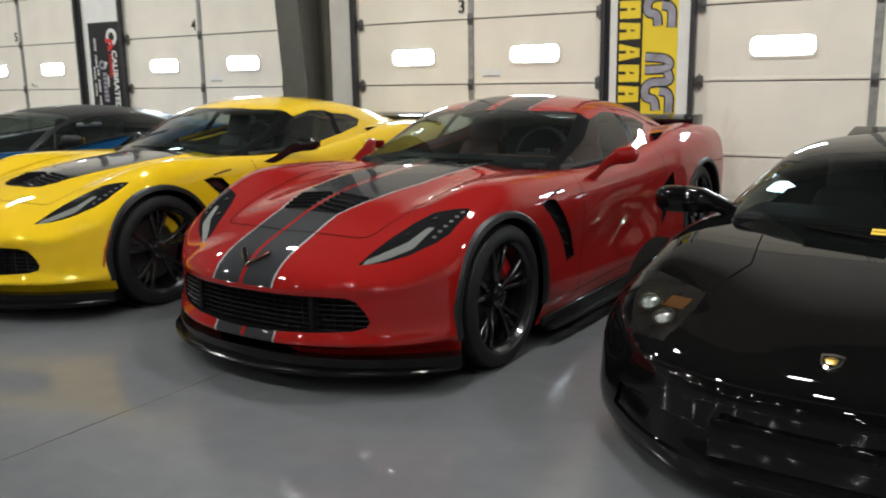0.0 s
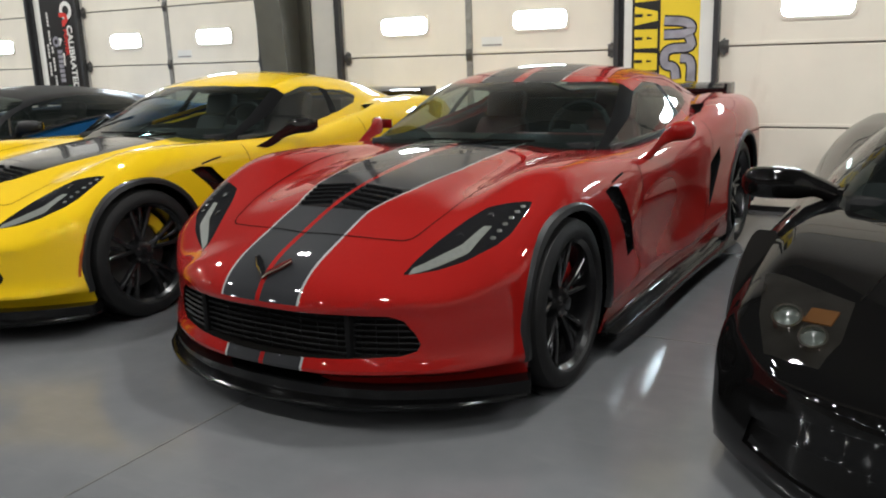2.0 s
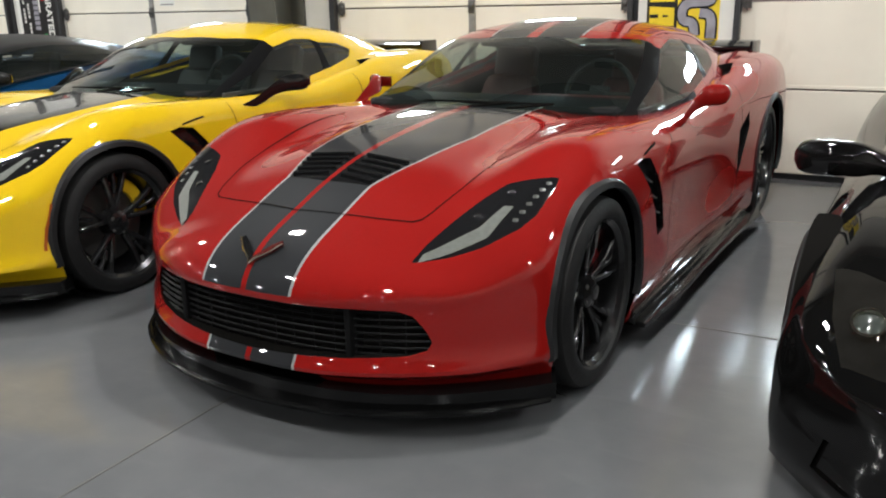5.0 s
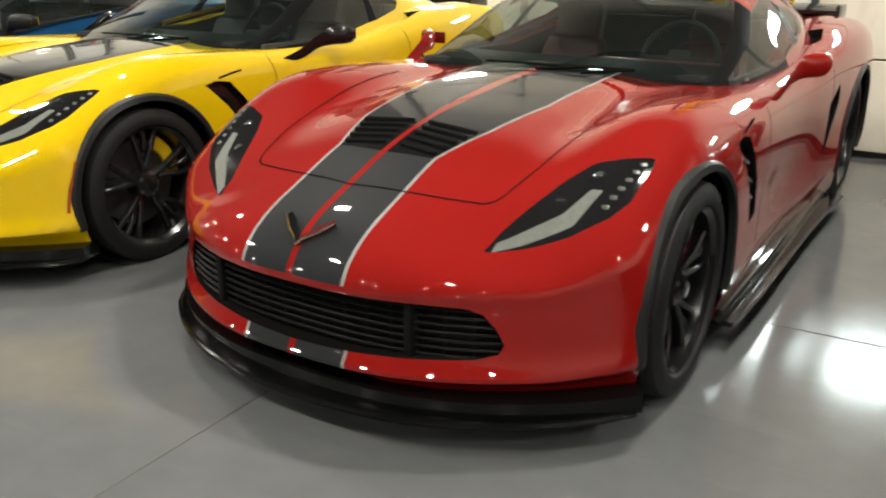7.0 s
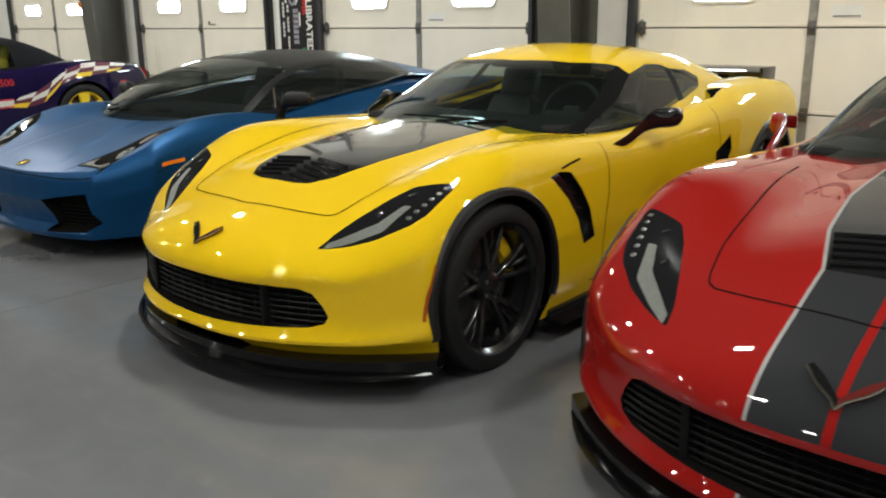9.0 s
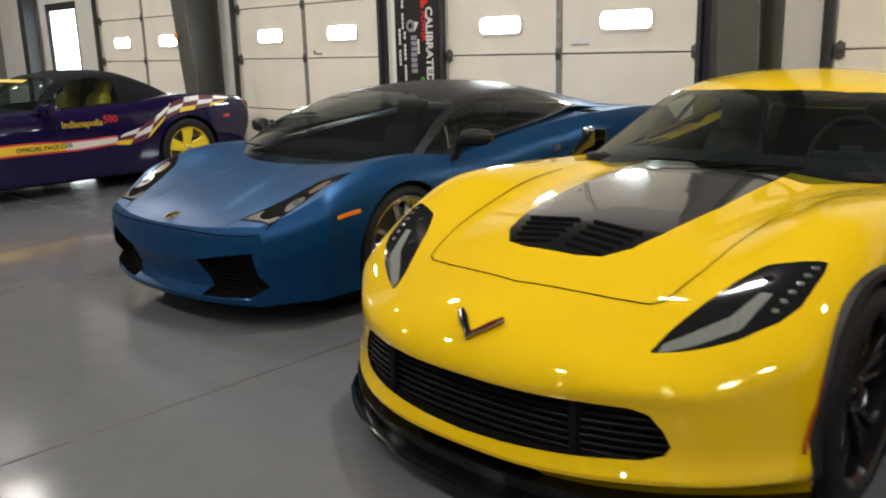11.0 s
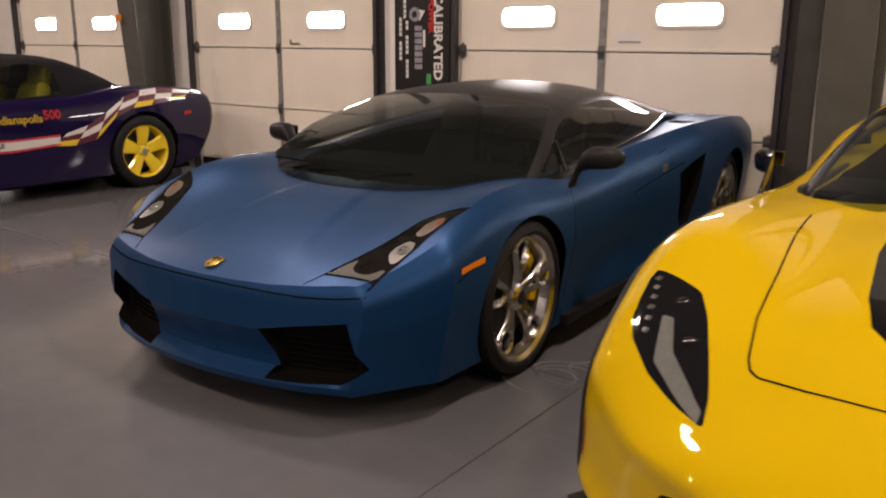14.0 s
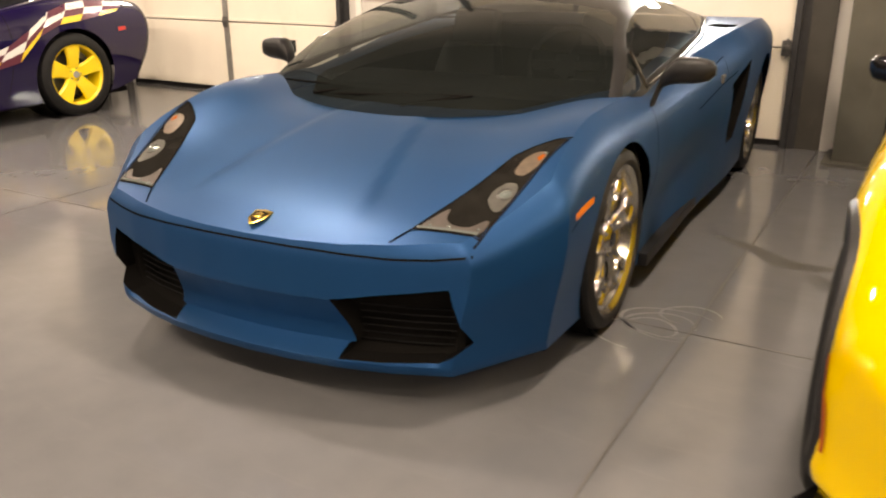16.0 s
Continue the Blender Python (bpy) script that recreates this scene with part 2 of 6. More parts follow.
M = dict(
    red=material("red_paint", (0.23, 0.006, 0.0045), 0.6, coat=1.0, vary=0.02, scale=3, spec=0.03),
    yellow=material("yellow_paint", (0.64, 0.425, 0.002), 0.6, coat=1.0, vary=0.02, scale=3, spec=0.03),
    blue=material("matte_blue_paint", (0.0036, 0.050, 0.145), 0.40, metal=0.5, spec=0.3, vary=0.05, scale=4, dirt=0.04),
    purple=material("purple_paint", (0.007, 0.003, 0.032), 0.5, spec=0.05, coat=1.0, vary=0.03),
    black=material("black_paint", (0.0035, 0.0034, 0.0034), 0.6, coat=0.75, spec=0.0),
    matte_black=material("satin_black", (0.010, 0.010, 0.011), 0.42, spec=0.24, vary=0.15, scale=12),
    gloss_black=material("gloss_black", (0.008, 0.008, 0.0085), 0.1, coat=0.0, spec=0.5),
    carbon=material("carbon_weave", (0.02, 0.021, 0.023), 0.22, coat=1.0, vary=0.3, scale=120),
    stripe=material("graphite_stripe", (0.020, 0.0205, 0.023), 0.5, spec=0.05, coat=0.6, vary=0.05),
    silver=material("silver_pinstripe", (0.26, 0.26, 0.255), 0.5, metal=0.1, spec=0.2),
    pillar=material("dull_black_pillar", (0.006, 0.006, 0.0065), 0.5, spec=0.03, vary=0.1),
    lip=material("piano_black_lip", (0.004, 0.004, 0.0042), 0.14, spec=0.22, vary=0.1),
    dash=material("black_dash_leather", (0.007, 0.007, 0.0075), 0.7, spec=0.1, vary=0.2),
    lamp_bay=material("grey_lamp_bay", (0.012, 0.0112, 0.010), 0.55, coat=0.35, spec=0.0, vary=0.25, scale=14),
    lamp_bowl=material("grey_lamp_bowl", (0.075, 0.073, 0.065), 0.32, metal=0.3, coat=0.5, vary=0.2, scale=40),
    amber_bowl=material("beige_lamp_bowl", (0.115, 0.085, 0.06), 0.32, metal=0.2, coat=0.5, vary=0.2, scale=40),
    lamp_pink=material("pink_grey_lamp_floor", (0.042, 0.032, 0.027), 0.45, coat=0.4, vary=0.2, scale=30),
    led_dim=material("dim_lamp_cell", (0.055, 0.056, 0.052), 0.3, spec=0.5, vary=0.15, scale=60),
    gap=material("panel_gap_shadow", (0.008, 0.0075, 0.007), 0.9, spec=0.0),
    rubber=material("tyre_rubber", (0.006, 0.006, 0.0064), 0.6, spec=0.3, vary=0.2, scale=30, bump=0.15, bump_scale=60),
    rim_black=material("black_rim", (0.012, 0.012, 0.013), 0.22, metal=0.3, coat=0.5),
    chrome=material("chrome", (0.75, 0.7, 0.62), 0.07, metal=1.0),
    cabin_glass=thin_glass("dark_cabin_glass", (0.32, 0.35, 0.345), 1.4, 0.016),
    grille=material("grille_black", (0.007, 0.007, 0.0073), 0.4, spec=0.06),
    rim_silver=material("bright_silver_rim", (0.62, 0.60, 0.56), 0.2, metal=1.0, vary=0.05),
    marker_dull=material("dull_orange_marker", (0.30, 0.07, 0.008), 0.25, spec=0.3),
    disc=material("brake_disc_steel", (0.16, 0.155, 0.15), 0.38, metal=0.9),
    cal_yellow=material("yellow_caliper", (0.75, 0.48, 0.01), 0.3, coat=0.5),
    cal_red=material("red_caliper", (0.5, 0.01, 0.01), 0.3, coat=0.5),
    rim_yellow=material("yellow_rim", (0.85, 0.62, 0.02), 0.35, coat=0.5),
    flare=material("grey_flare", (0.011, 0.0112, 0.012), 0.45, spec=0.3, vary=0.1, scale=15),
    lamp_black=material("lamp_housing_black", (0.009, 0.009, 0.01), 0.06, coat=0.0, spec=0.4),
    lamp_grey=material("lamp_housing_grey", (0.022, 0.021, 0.019), 0.3, coat=0.6, vary=0.1),
    led=material("led_strip_white", (0.135, 0.14, 0.128), 0.5, coat=0.0, spec=0.1, vary=0.1, scale=60),
    lens=material("lamp_lens", (0.22, 0.25, 0.24), 0.08, metal=0.5, coat=1.0),
    lens_dim=material("grey_green_lens", (0.05, 0.058, 0.053), 0.22, coat=0.5, metal=0.2),
    amber_dark=material("brown_lamp_lens", (0.06, 0.026, 0.007), 0.6, spec=0.03),
    amber=material("amber_marker", (0.75, 0.2, 0.01), 0.18, coat=1.0),
    rear_red=material("red_marker", (0.5, 0.015, 0.02), 0.18, coat=1.0),
    dim_glass=thin_glass("smoked_glass", (0.36, 0.40, 0.39), 1.55),
    windshield=thin_glass("tinted_windshield", (0.50, 0.58, 0.56), 1.62, 0.010),
    dark_glass=thin_glass("dark_side_glass", (0.62, 0.68, 0.66), 1.6),
    gold=material("gold_badge", (0.75, 0.5, 0.12), 0.22, metal=1.0),
    badge_red=material("badge_red", (0.10, 0.012, 0.01), 0.2, coat=1.0),
    interior=material("dark_interior", (0.022, 0.022, 0.023), 0.7, vary=0.2),
    seat_red=material("red_leather", (0.085, 0.008, 0.007), 0.5, vary=0.1),
    seat_black=material("black_leather", (0.009, 0.009, 0.010), 0.5, vary=0.1),
    seat_yellow=material("yellow_leather", (0.65, 0.45, 0.02), 0.5, vary=0.1),
    fabric=material("black_soft_top", (0.007, 0.007, 0.009), 0.9, spec=0.15, vary=0.2, scale=40, bump=0.2, bump_scale=300),
    white_decal=material("white_decal", (0.7, 0.68, 0.64), 0.35, coat=0.6),
    yellow_decal=material("yellow_decal", (0.8, 0.55, 0.03), 0.35, coat=0.6),
    maroon_decal=material("maroon_decal", (0.10, 0.012, 0.03), 0.4, coat=0.4),
    red_decal=material("red_decal", (0.65, 0.03, 0.04), 0.35, coat=0.6),
    floor=floor_coat("grey_epoxy_floor", (0.125, 0.127, 0.134)),
    scuff=material("pale_floor_scuff", (0.165, 0.166, 0.17), 0.32, vary=0.25, scale=30),
    joint=material("floor_joint_filler", (0.07, 0.068, 0.065), 0.6, vary=0.2),
    door=scuffed(material("cream_door_steel", (0.80, 0.745, 0.64), 0.5, vary=0.05, scale=2.2, bump=0.12, bump_scale=220, dirt=0.06), (0.48, 0.40, 0.30), 0.4, 2.6),
    door_line=material("door_seam_shadow", (0.2, 0.18, 0.16), 0.7, vary=0.2),
    steel=material("galvanised_hardware", (0.14, 0.135, 0.13), 0.45, metal=0.7, vary=0.3, scale=40),
    stile=material("steel_centre_stile", (0.3, 0.29, 0.27), 0.45, metal=0.5, vary=0.2, scale=20),
    jamb=material("dark_door_track", (0.035, 0.035, 0.037), 0.5, metal=0.2, vary=0.2, scale=20),
    column=scuffed(material("grey_green_steel_column", (0.085, 0.083, 0.07), 0.5, vary=0.12, scale=5), (0.2, 0.19, 0.16), 0.35, 6.0),
    jamb_board=scuffed(material("weathered_jamb_steel", (0.05, 0.046, 0.038), 0.55, vary=0.2, scale=5), (0.16, 0.13, 0.10), 0.45, 6.0),
    wallpan=scuffed(material("white_wall_liner", (0.62, 0.6, 0.56), 0.6, vary=0.06, scale=3), (0.12, 0.11, 0.10), 0.6, 7.0, (1.0, 1.0, 2.5), 0.64),
    ceiling=material("grey_metal_ceiling", (0.085, 0.085, 0.082), 0.6, vary=0.08),
    rear_wall=material("grey_painted_wall", (0.14, 0.137, 0.13), 0.7, vary=0.08),
    daylight=glow("window_daylight", (0.90, 1.0, 1.0), 38.0),
    door_daylight=glow("side_door_daylight", (0.93, 1.0, 1.0), 4.0),
    banner_yellow=material("banner_yellow_vinyl", (0.8, 0.6, 0.02), 0.45, vary=0.04),
    banner_black=material("banner_black_vinyl", (0.012, 0.011, 0.011), 0.4, vary=0.1),
    banner_white=material("banner_white_vinyl", (0.75, 0.74, 0.7), 0.45, vary=0.04),
    banner_grey=material("banner_silver_print", (0.3, 0.29, 0.33), 0.4, vary=0.25, scale=9),
    banner_red=material("banner_red_print", (0.6, 0.03, 0.02), 0.45),
    banner_green=material("banner_green_print", (0.05, 0.35, 0.1), 0.45),
    print_black=material("black_print", (0.015, 0.014, 0.014), 0.6),
    lamp_face=glow("lamp_face", (1.0, 0.97, 0.9), 2.0),
)

# ---------------------------------------------------------------- mesh tools


def finish(name, bm, mat, parent=None, label="", smooth=True, angle=0.6):
    me = bpy.data.meshes.new(name)
    bm.to_mesh(me)
    bm.free()
    me.materials.append(mat)
    if smooth:
        me.shade_smooth()
        me.set_sharp_from_angle(angle=angle)
    ob = new(name, me)
    if parent:
        ob.parent = parent
    if label:
        tagged(ob, label=label)
    return ob


def part(name, bm, mat, parent, label="", smooth=True, angle=0.6):
    return finish(name, bm, mat, parent, label, smooth, angle)


def twin(ob, parent, m):
    """A second object on the same mesh."""
    o = ob.copy()
    scene.collection.objects.link(o)
    o.parent = parent
    o.matrix_basis = m
    return o


def thing(name, m, label, category, group="", kind=""):
    ob = new(name)
    ob.empty_display_size = 0.2
    ob.matrix_basis = m
    return tagged(ob, label, category, group, kind)


def box_bm(x0, x1, y0, y1, z0, z1, bevel=0.0, seg=2):
    bm = bmesh.new()
    bmesh.ops.create_cube(bm, size=1.0)
    for v in bm.verts:
        v.co = Vector((x0 + (v.co.x + 0.5) * (x1 - x0), y0 + (v.co.y + 0.5) * (y1 - y0), z0 + (v.co.z + 0.5) * (z1 - z0)))
    if bevel:
        bmesh.ops.bevel(bm, geom=bm.edges[:], offset=bevel, segments=seg, affect="EDGES", profile=0.6)
    return bm


def prism_bm(poly, axis, d0, d1, bevel=0.0):
    """A flat outline (u, v), pushed through along an axis from d0 to d1."""
    bm = bmesh.new()
    order = {0: (1, 2, 0), 1: (0, 2, 1), 2: (0, 1, 2)}[axis]

    def at(u, v, d):
        c = [0, 0, 0]
        c[order[0]], c[order[1]], c[order[2]] = u, v, d
        return c

    lo = [bm.verts.new(at(u, v, d0)) for u, v in poly]
    hi = [bm.verts.new(at(u, v, d1)) for u, v in poly]
    bm.faces.new(lo)
    bm.faces.new(hi)
    for i in range(len(poly)):
        j = (i + 1) % len(poly)
        bm.faces.new((lo[i], lo[j], hi[j], hi[i]))
    bmesh.ops.recalc_face_normals(bm, faces=bm.faces[:])
    if bevel:
        bmesh.ops.bevel(bm, geom=bm.edges[:], offset=bevel, segments=2, affect="EDGES", profile=0.6)
    return bm


def lathe_bm(profile, n=48, axis="x"):
    """Profile of (radius, along) turned round the x axis."""
    bm = bmesh.new()
    rings = []
    for k in range(n):
        a = 2 * math.pi * k / n
        rings.append([bm.verts.new((d, r * math.cos(a), r * math.sin(a))) for r, d in profile])
    for k in range(n):
        p, q = rings[k], rings[(k + 1) % n]
        for i in range(len(profile) - 1):
            bm.faces.new((p[i], p[i + 1], q[i + 1], q[i]))
    bmesh.ops.recalc_face_normals(bm, faces=bm.faces[:])
    return bm


def tube_bm(points, radius, n=8):
    bm = bmesh.new()
    rings = []
    pts = [Vector(p) for p in points]
    for i, p in enumerate(pts):
        d = (pts[min(i + 1, len(pts) - 1)] - pts[max(i - 1, 0)]).normalized()
        s = d.cross(Vector((0.123, 0.31, 0.94))).normalized()
        u = d.cross(s)
        rings.append([bm.verts.new(p + radius * (math.cos(a) * s + math.sin(a) * u)) for a in (2 * math.pi * k / n for k in range(n))])
    for p, q in zip(rings, rings[1:]):
        for k in range(n):
            bm.faces.new((p[k], p[(k + 1) % n], q[(k + 1) % n], q[k]))
    bm.faces.new(rings[0])
    bm.faces.new(rings[-1])
    bmesh.ops.recalc_face_normals(bm, faces=bm.faces[:])
    return bm


def merge(*bms):
    """Several shells in one mesh."""
    out = bmesh.new()
    for b in bms:
        me = bpy.data.meshes.new("tmp")
        b.to_mesh(me)
        b.free()
        out.from_mesh(me)
        bpy.data.meshes.remove(me)
    return out


def moved(bm, m):
    bm.transform(m)
    if m.determinant() < 0:
        bmesh.ops.reverse_faces(bm, faces=bm.faces[:])
    return bm


def curve(*keys):
    """A smooth line through keys (at, value) with no overshoot."""
    xs, vs = np.array(keys, float).T
    h, d = np.diff(xs), np.diff(vs) / np.diff(xs)
    m = np.zeros(len(xs))
    m[0], m[-1] = d[0], d[-1]
    for i in range(1, len(xs) - 1):
        if d[i - 1] * d[i] > 0:
            a, b = 2 * h[i] + h[i - 1], h[i] + 2 * h[i - 1]
            m[i] = (a + b) / (a / d[i - 1] + b / d[i])

    def at(x):
        x = np.clip(np.asarray(x, float), xs[0], xs[-1])
        i = np.clip(np.searchsorted(xs, x, side="right") - 1, 0, len(xs) - 2)
        t = (x - xs[i]) / h[i]
        return ((1 + 2 * t) * (1 - t) ** 2 * vs[i] + t * (1 - t) ** 2 * h[i] * m[i] + t * t * (3 - 2 * t) * vs[i + 1] + t * t * (t - 1) * h[i] * m[i + 1])

    return at


def bump_at(x, centre, width):
    return np.exp(-(((x - centre) / width) ** 2))


def shell_bm(nx, ny, nz, place, soft=2, open_bottom=True):
    """A box of quads, shaped by place(a, b, c): a across -1..1, b up 0..1, c along 0..1, then smoothed."""
    idx, coords, faces = {}, [], []

    def v(i, j, k):
        if (i, j, k) not in idx:
            idx[i, j, k] = len(coords)
            coords.append((2 * i / nx - 1, k / nz, j / ny))
        return idx[i, j, k]

    for i in range(nx):
        for j in range(ny):
            faces.append((v(i, j, nz), v(i + 1, j, nz), v(i + 1, j + 1, nz), v(i, j + 1, nz)))
    for j in range(ny):
        for k in range(nz):
            faces.append((v(nx, j, k), v(nx, j + 1, k), v(nx, j + 1, k + 1), v(nx, j, k + 1)))
            faces.append((v(0, j + 1, k), v(0, j, k), v(0, j, k + 1), v(0, j + 1, k + 1)))
    for i in range(nx):
        for k in range(nz):
            faces.append((v(i, 0, k), v(i + 1, 0, k), v(i + 1, 0, k + 1), v(i, 0, k + 1)))
            faces.append((v(i + 1, ny, k), v(i, ny, k), v(i, ny, k + 1), v(i + 1, ny, k + 1)))
    a, b, c = np.array(coords).T
    co = np.stack(place(a, b, c), 1)
    fa = np.array(faces)
    e = np.unique(np.sort(np.concatenate([fa[:, [0, 1]], fa[:, [1, 2]], fa[:, [2, 3]], fa[:, [3, 0]]]), 1), axis=0)
    count = np.zeros(len(co))
    np.add.at(count, e[:, 0], 1)
    np.add.at(count, e[:, 1], 1)
    low = (b < 1e-6)
    for _ in range(soft):
        s = np.zeros_like(co)
        np.add.at(s, e[:, 0], co[e[:, 1]])
        np.add.at(s, e[:, 1], co[e[:, 0]])
        avg = s / count[:, None]
        avg[low] = co[low]
        co = 0.5 * co + 0.5 * avg
    bm = bmesh.new()
    vs = [bm.verts.new(p) for p in co]
    for f in faces:
        bm.faces.new([vs[n] for n in f])
    bm.normal_update()
    return bm


PLANE = {"top": (0, 1), "front": (0, 2), "side": (1, 2)}


def inside(p, poly):
    x, y = p
    hit = False
    for (x1, y1), (x2, y2) in zip(poly, poly[1:] + poly[:1]):
        if (y1 > y) != (y2 > y) and x < (x2 - x1) * (y - y1) / (y2 - y1) + x1:
            hit = not hit
    return hit


def cut(bm, poly, view, keep):
    """Splits the faces along the outline poly, seen in a view, and returns those within it. keep(centre, normal) picks the side."""
    i, j = PLANE[view]
    poly = [tuple(p) for p in poly]
    us, vs = [p[0] for p in poly], [p[1] for p in poly]
    u0, u1, v0, v1 = min(us), max(us), min(vs), max(vs)

    def near(f, a0, a1, b0, b1):
        fu, fv = [w.co[i] for w in f.verts], [w.co[j] for w in f.verts]
        return max(fu) >= a0 and min(fu) <= a1 and max(fv) >= b0 and min(fv) <= b1

    faces = [f for f in bm.faces if near(f, u0, u1, v0, v1) and keep(f.calc_center_median(), f.normal)]
    for (pu, pv), (qu, qv) in zip(poly, poly[1:] + poly[:1]):
        some = [f for f in faces if near(f, min(pu, qu) - 1e-4, max(pu, qu) + 1e-4, min(pv, qv) - 1e-4, max(pv, qv) + 1e-4)]
        if not some:
            continue
        co, no = Vector((0, 0, 0)), Vector((0, 0, 0))
        co[i], co[j], no[i], no[j] = pu, pv, -(qv - pv), qu - pu
        if no.length < 1e-7:
            continue
        edges = {e for f in some for e in f.edges}
        verts = {w for f in some for w in f.verts}
        kept = set(faces) - set(some)
        res = bmesh.ops.bisect_plane(bm, geom=list(verts) + list(edges) + some, dist=1e-5, plane_co=co, plane_no=no.normalized())
        faces = list(kept | {g for g in res["geom"] if isinstance(g, bmesh.types.BMFace)} | {f for f in some if f.is_valid})
    out = []
    for f in faces:
        if f.is_valid:
            c = f.calc_center_median()
            if inside((c[i], c[j]), poly):
                out.append(f)
    return out


def lift(bm, faces):
    """Takes faces out of bm into a mesh of their own."""
    out = bmesh.new()
    made = {}
    for f in faces:
        vs = []
        for w in f.verts:
            if w not in made:
                made[w] = out.verts.new(w.co)
            vs.append(made[w])
        out.faces.new(vs)
    bmesh.ops.delete(bm, geom=faces, context="FACES")
    out.normal_update()
    return out


def push(bm, vec, scale=1.0):
    """Sinks an open patch by vec, with walls round it."""
    res = bmesh.ops.extrude_face_region(bm, geom=bm.faces[:])
    vs = [g for g in res["geom"] if isinstance(g, bmesh.types.BMVert)]
    c = sum((w.co for w in vs), Vector()) / len(vs)
    for w in vs:
        w.co = c + (w.co - c) * scale + Vector(vec)
    bmesh.ops.delete(bm, geom=[f for f in bm.faces if not any(w in set(vs) for w in f.verts)], context="FACES")
    return bm


def ribbon_bm(tree, pts, view, width, gap=0.0015, step=0.02, back=False):
    """A narrow strip that follows the surface along a line seen in a view."""
    i, j = PLANE[view]
    k = 3 - i - j
    line = []
    for p, q in zip(pts, pts[1:]):
        n = max(1, int(math.dist(p, q) / step))
        line += [(p[0] + (q[0] - p[0]) * s / n, p[1] + (q[1] - p[1]) * s / n) for s in range(n)]
    line.append(pts[-1])
    sign = {"top": 1, "front": -1, "side": 1}[view] * (-1 if back else 1)
    bm = bmesh.new()
    prev = None
    for n, p in enumerate(line):
        a, b = line[max(n - 1, 0)], line[min(n + 1, len(line) - 1)]
        t = Vector((b[0] - a[0], b[1] - a[1])).normalized()
        pair = []
        for s in (-1, 1):
            o, d = Vector((0, 0, 0)), Vector((0, 0, 0))
            o[i], o[j], o[k], d[k] = p[0] - t[1] * s * width / 2, p[1] + t[0] * s * width / 2, 9 * sign, -sign
            hit, nor, _, _ = tree.ray_cast(o, d)
            if hit is None:
                pair = None
                break
            if nor.dot(d) > 0:
                nor = -nor
            pair.append(bm.verts.new(hit + nor * gap))
        if pair and prev:
            bm.faces.new((prev[0], prev[1], pair[1], pair[0]))
        prev = pair
    bmesh.ops.recalc_face_normals(bm, faces=bm.faces[:])
    bm.normal_update()
    if bm.faces and sum((f.normal[k] * sign for f in bm.faces)) < 0:
        bmesh.ops.reverse_faces(bm, faces=bm.faces[:])
    return bm


def surface_point(tree, u, v, view, back=False):
    i, j = PLANE[view]
    k = 3 - i - j
    sign = {"top": 1, "front": -1, "side": 1}[view] * (-1 if back else 1)
    o, d = Vector((0, 0, 0)), Vector((0, 0, 0))
    o[i], o[j], o[k], d[k] = u, v, 9 * sign, -sign
    hit, nor, _, _ = tree.ray_cast(o, d)
    return hit, nor


UP = lambda c, n: n.z > 0.1
LEFT = lambda c, n: c.x > 0.15 and n.x > 0.15
RIGHT = lambda c, n: c.x < -0.15 and n.x < -0.15
FRONT = lambda c, n: n.y < -0.12


def circle(cy, cz, r, n=36):
    return [(cy + r * math.cos(2 * math.pi * k / n), cz + r * math.sin(2 * math.pi * k / n)) for k in range(n)]


def rounded(poly, r=0.25, n=3):
    """The outline with its corners cut round."""
    out = []
    for a, b, c in zip(poly[-1:] + poly[:-1], poly, poly[1:] + poly[:1]):
        for s in range(n + 1):
            t = s / n
            p = [b[k] + (a[k] - b[k]) * r for k in (0, 1)]
            q = [b[k] + (c[k] - b[k]) * r for k in (0, 1)]
            out.append(tuple((1 - t) ** 2 * p[k] + 2 * t * (1 - t) * b[k] + t * t * q[k] for k in (0, 1)))
    return out


def flip(poly):
    return [(-u, v) for u, v in poly]

# ---------------------------------------------------------------- the hall
WALL_Y, BAY, DOOR_HALF = 9.42, 3.66, 1.345
DOOR_X = {"2": 0.895, "3": -2.597, "4": -6.292, "5": -9.90, "6": -13.66}
X0, X1, Y0, HIGH = -19.0, 7.0, -15.0, 5.2
SILL, SEAMS = 0.035, (0.645, 1.255, 1.865, 2.475)
DOOR_TOP = 3.085


def structure(name, bm, mat, label="", smooth=False, cat=""):
    ob = finish(name, bm, mat, None, label, smooth)
    return tagged(ob, kind="structure", category=cat or name.rstrip("_0123456789"))


structure("floor", box_bm(X0 - 0.3, X1 + 0.3, Y0 - 0.3, WALL_Y + 0.4, -0.2, 0.0), M["floor"], "glossy grey epoxy-coated concrete garage floor", cat="floor")
structure("ceiling", box_bm(X0 - 0.3, X1 + 0.3, Y0 - 0.3, WALL_Y + 0.4, HIGH, HIGH + 0.15), M["ceiling"], "grey metal hall ceiling", cat="ceiling")
structure("wall_south", box_bm(X0 - 0.3, X1 + 0.3, Y0 - 0.3, Y0, 0.0, HIGH), M["rear_wall"], "plain grey painted hall wall", cat="wall")
structure("wall_east", box_bm(X1, X1 + 0.3, Y0, WALL_Y, 0.0, HIGH), M["wallpan"], "plain white painted hall wall", cat="wall")
structure("wall_west", box_bm(X0 - 0.3, X0, Y0, WALL_Y, 0.0, HIGH), M["rear_wall"], "plain grey painted hall wall", cat="wall")

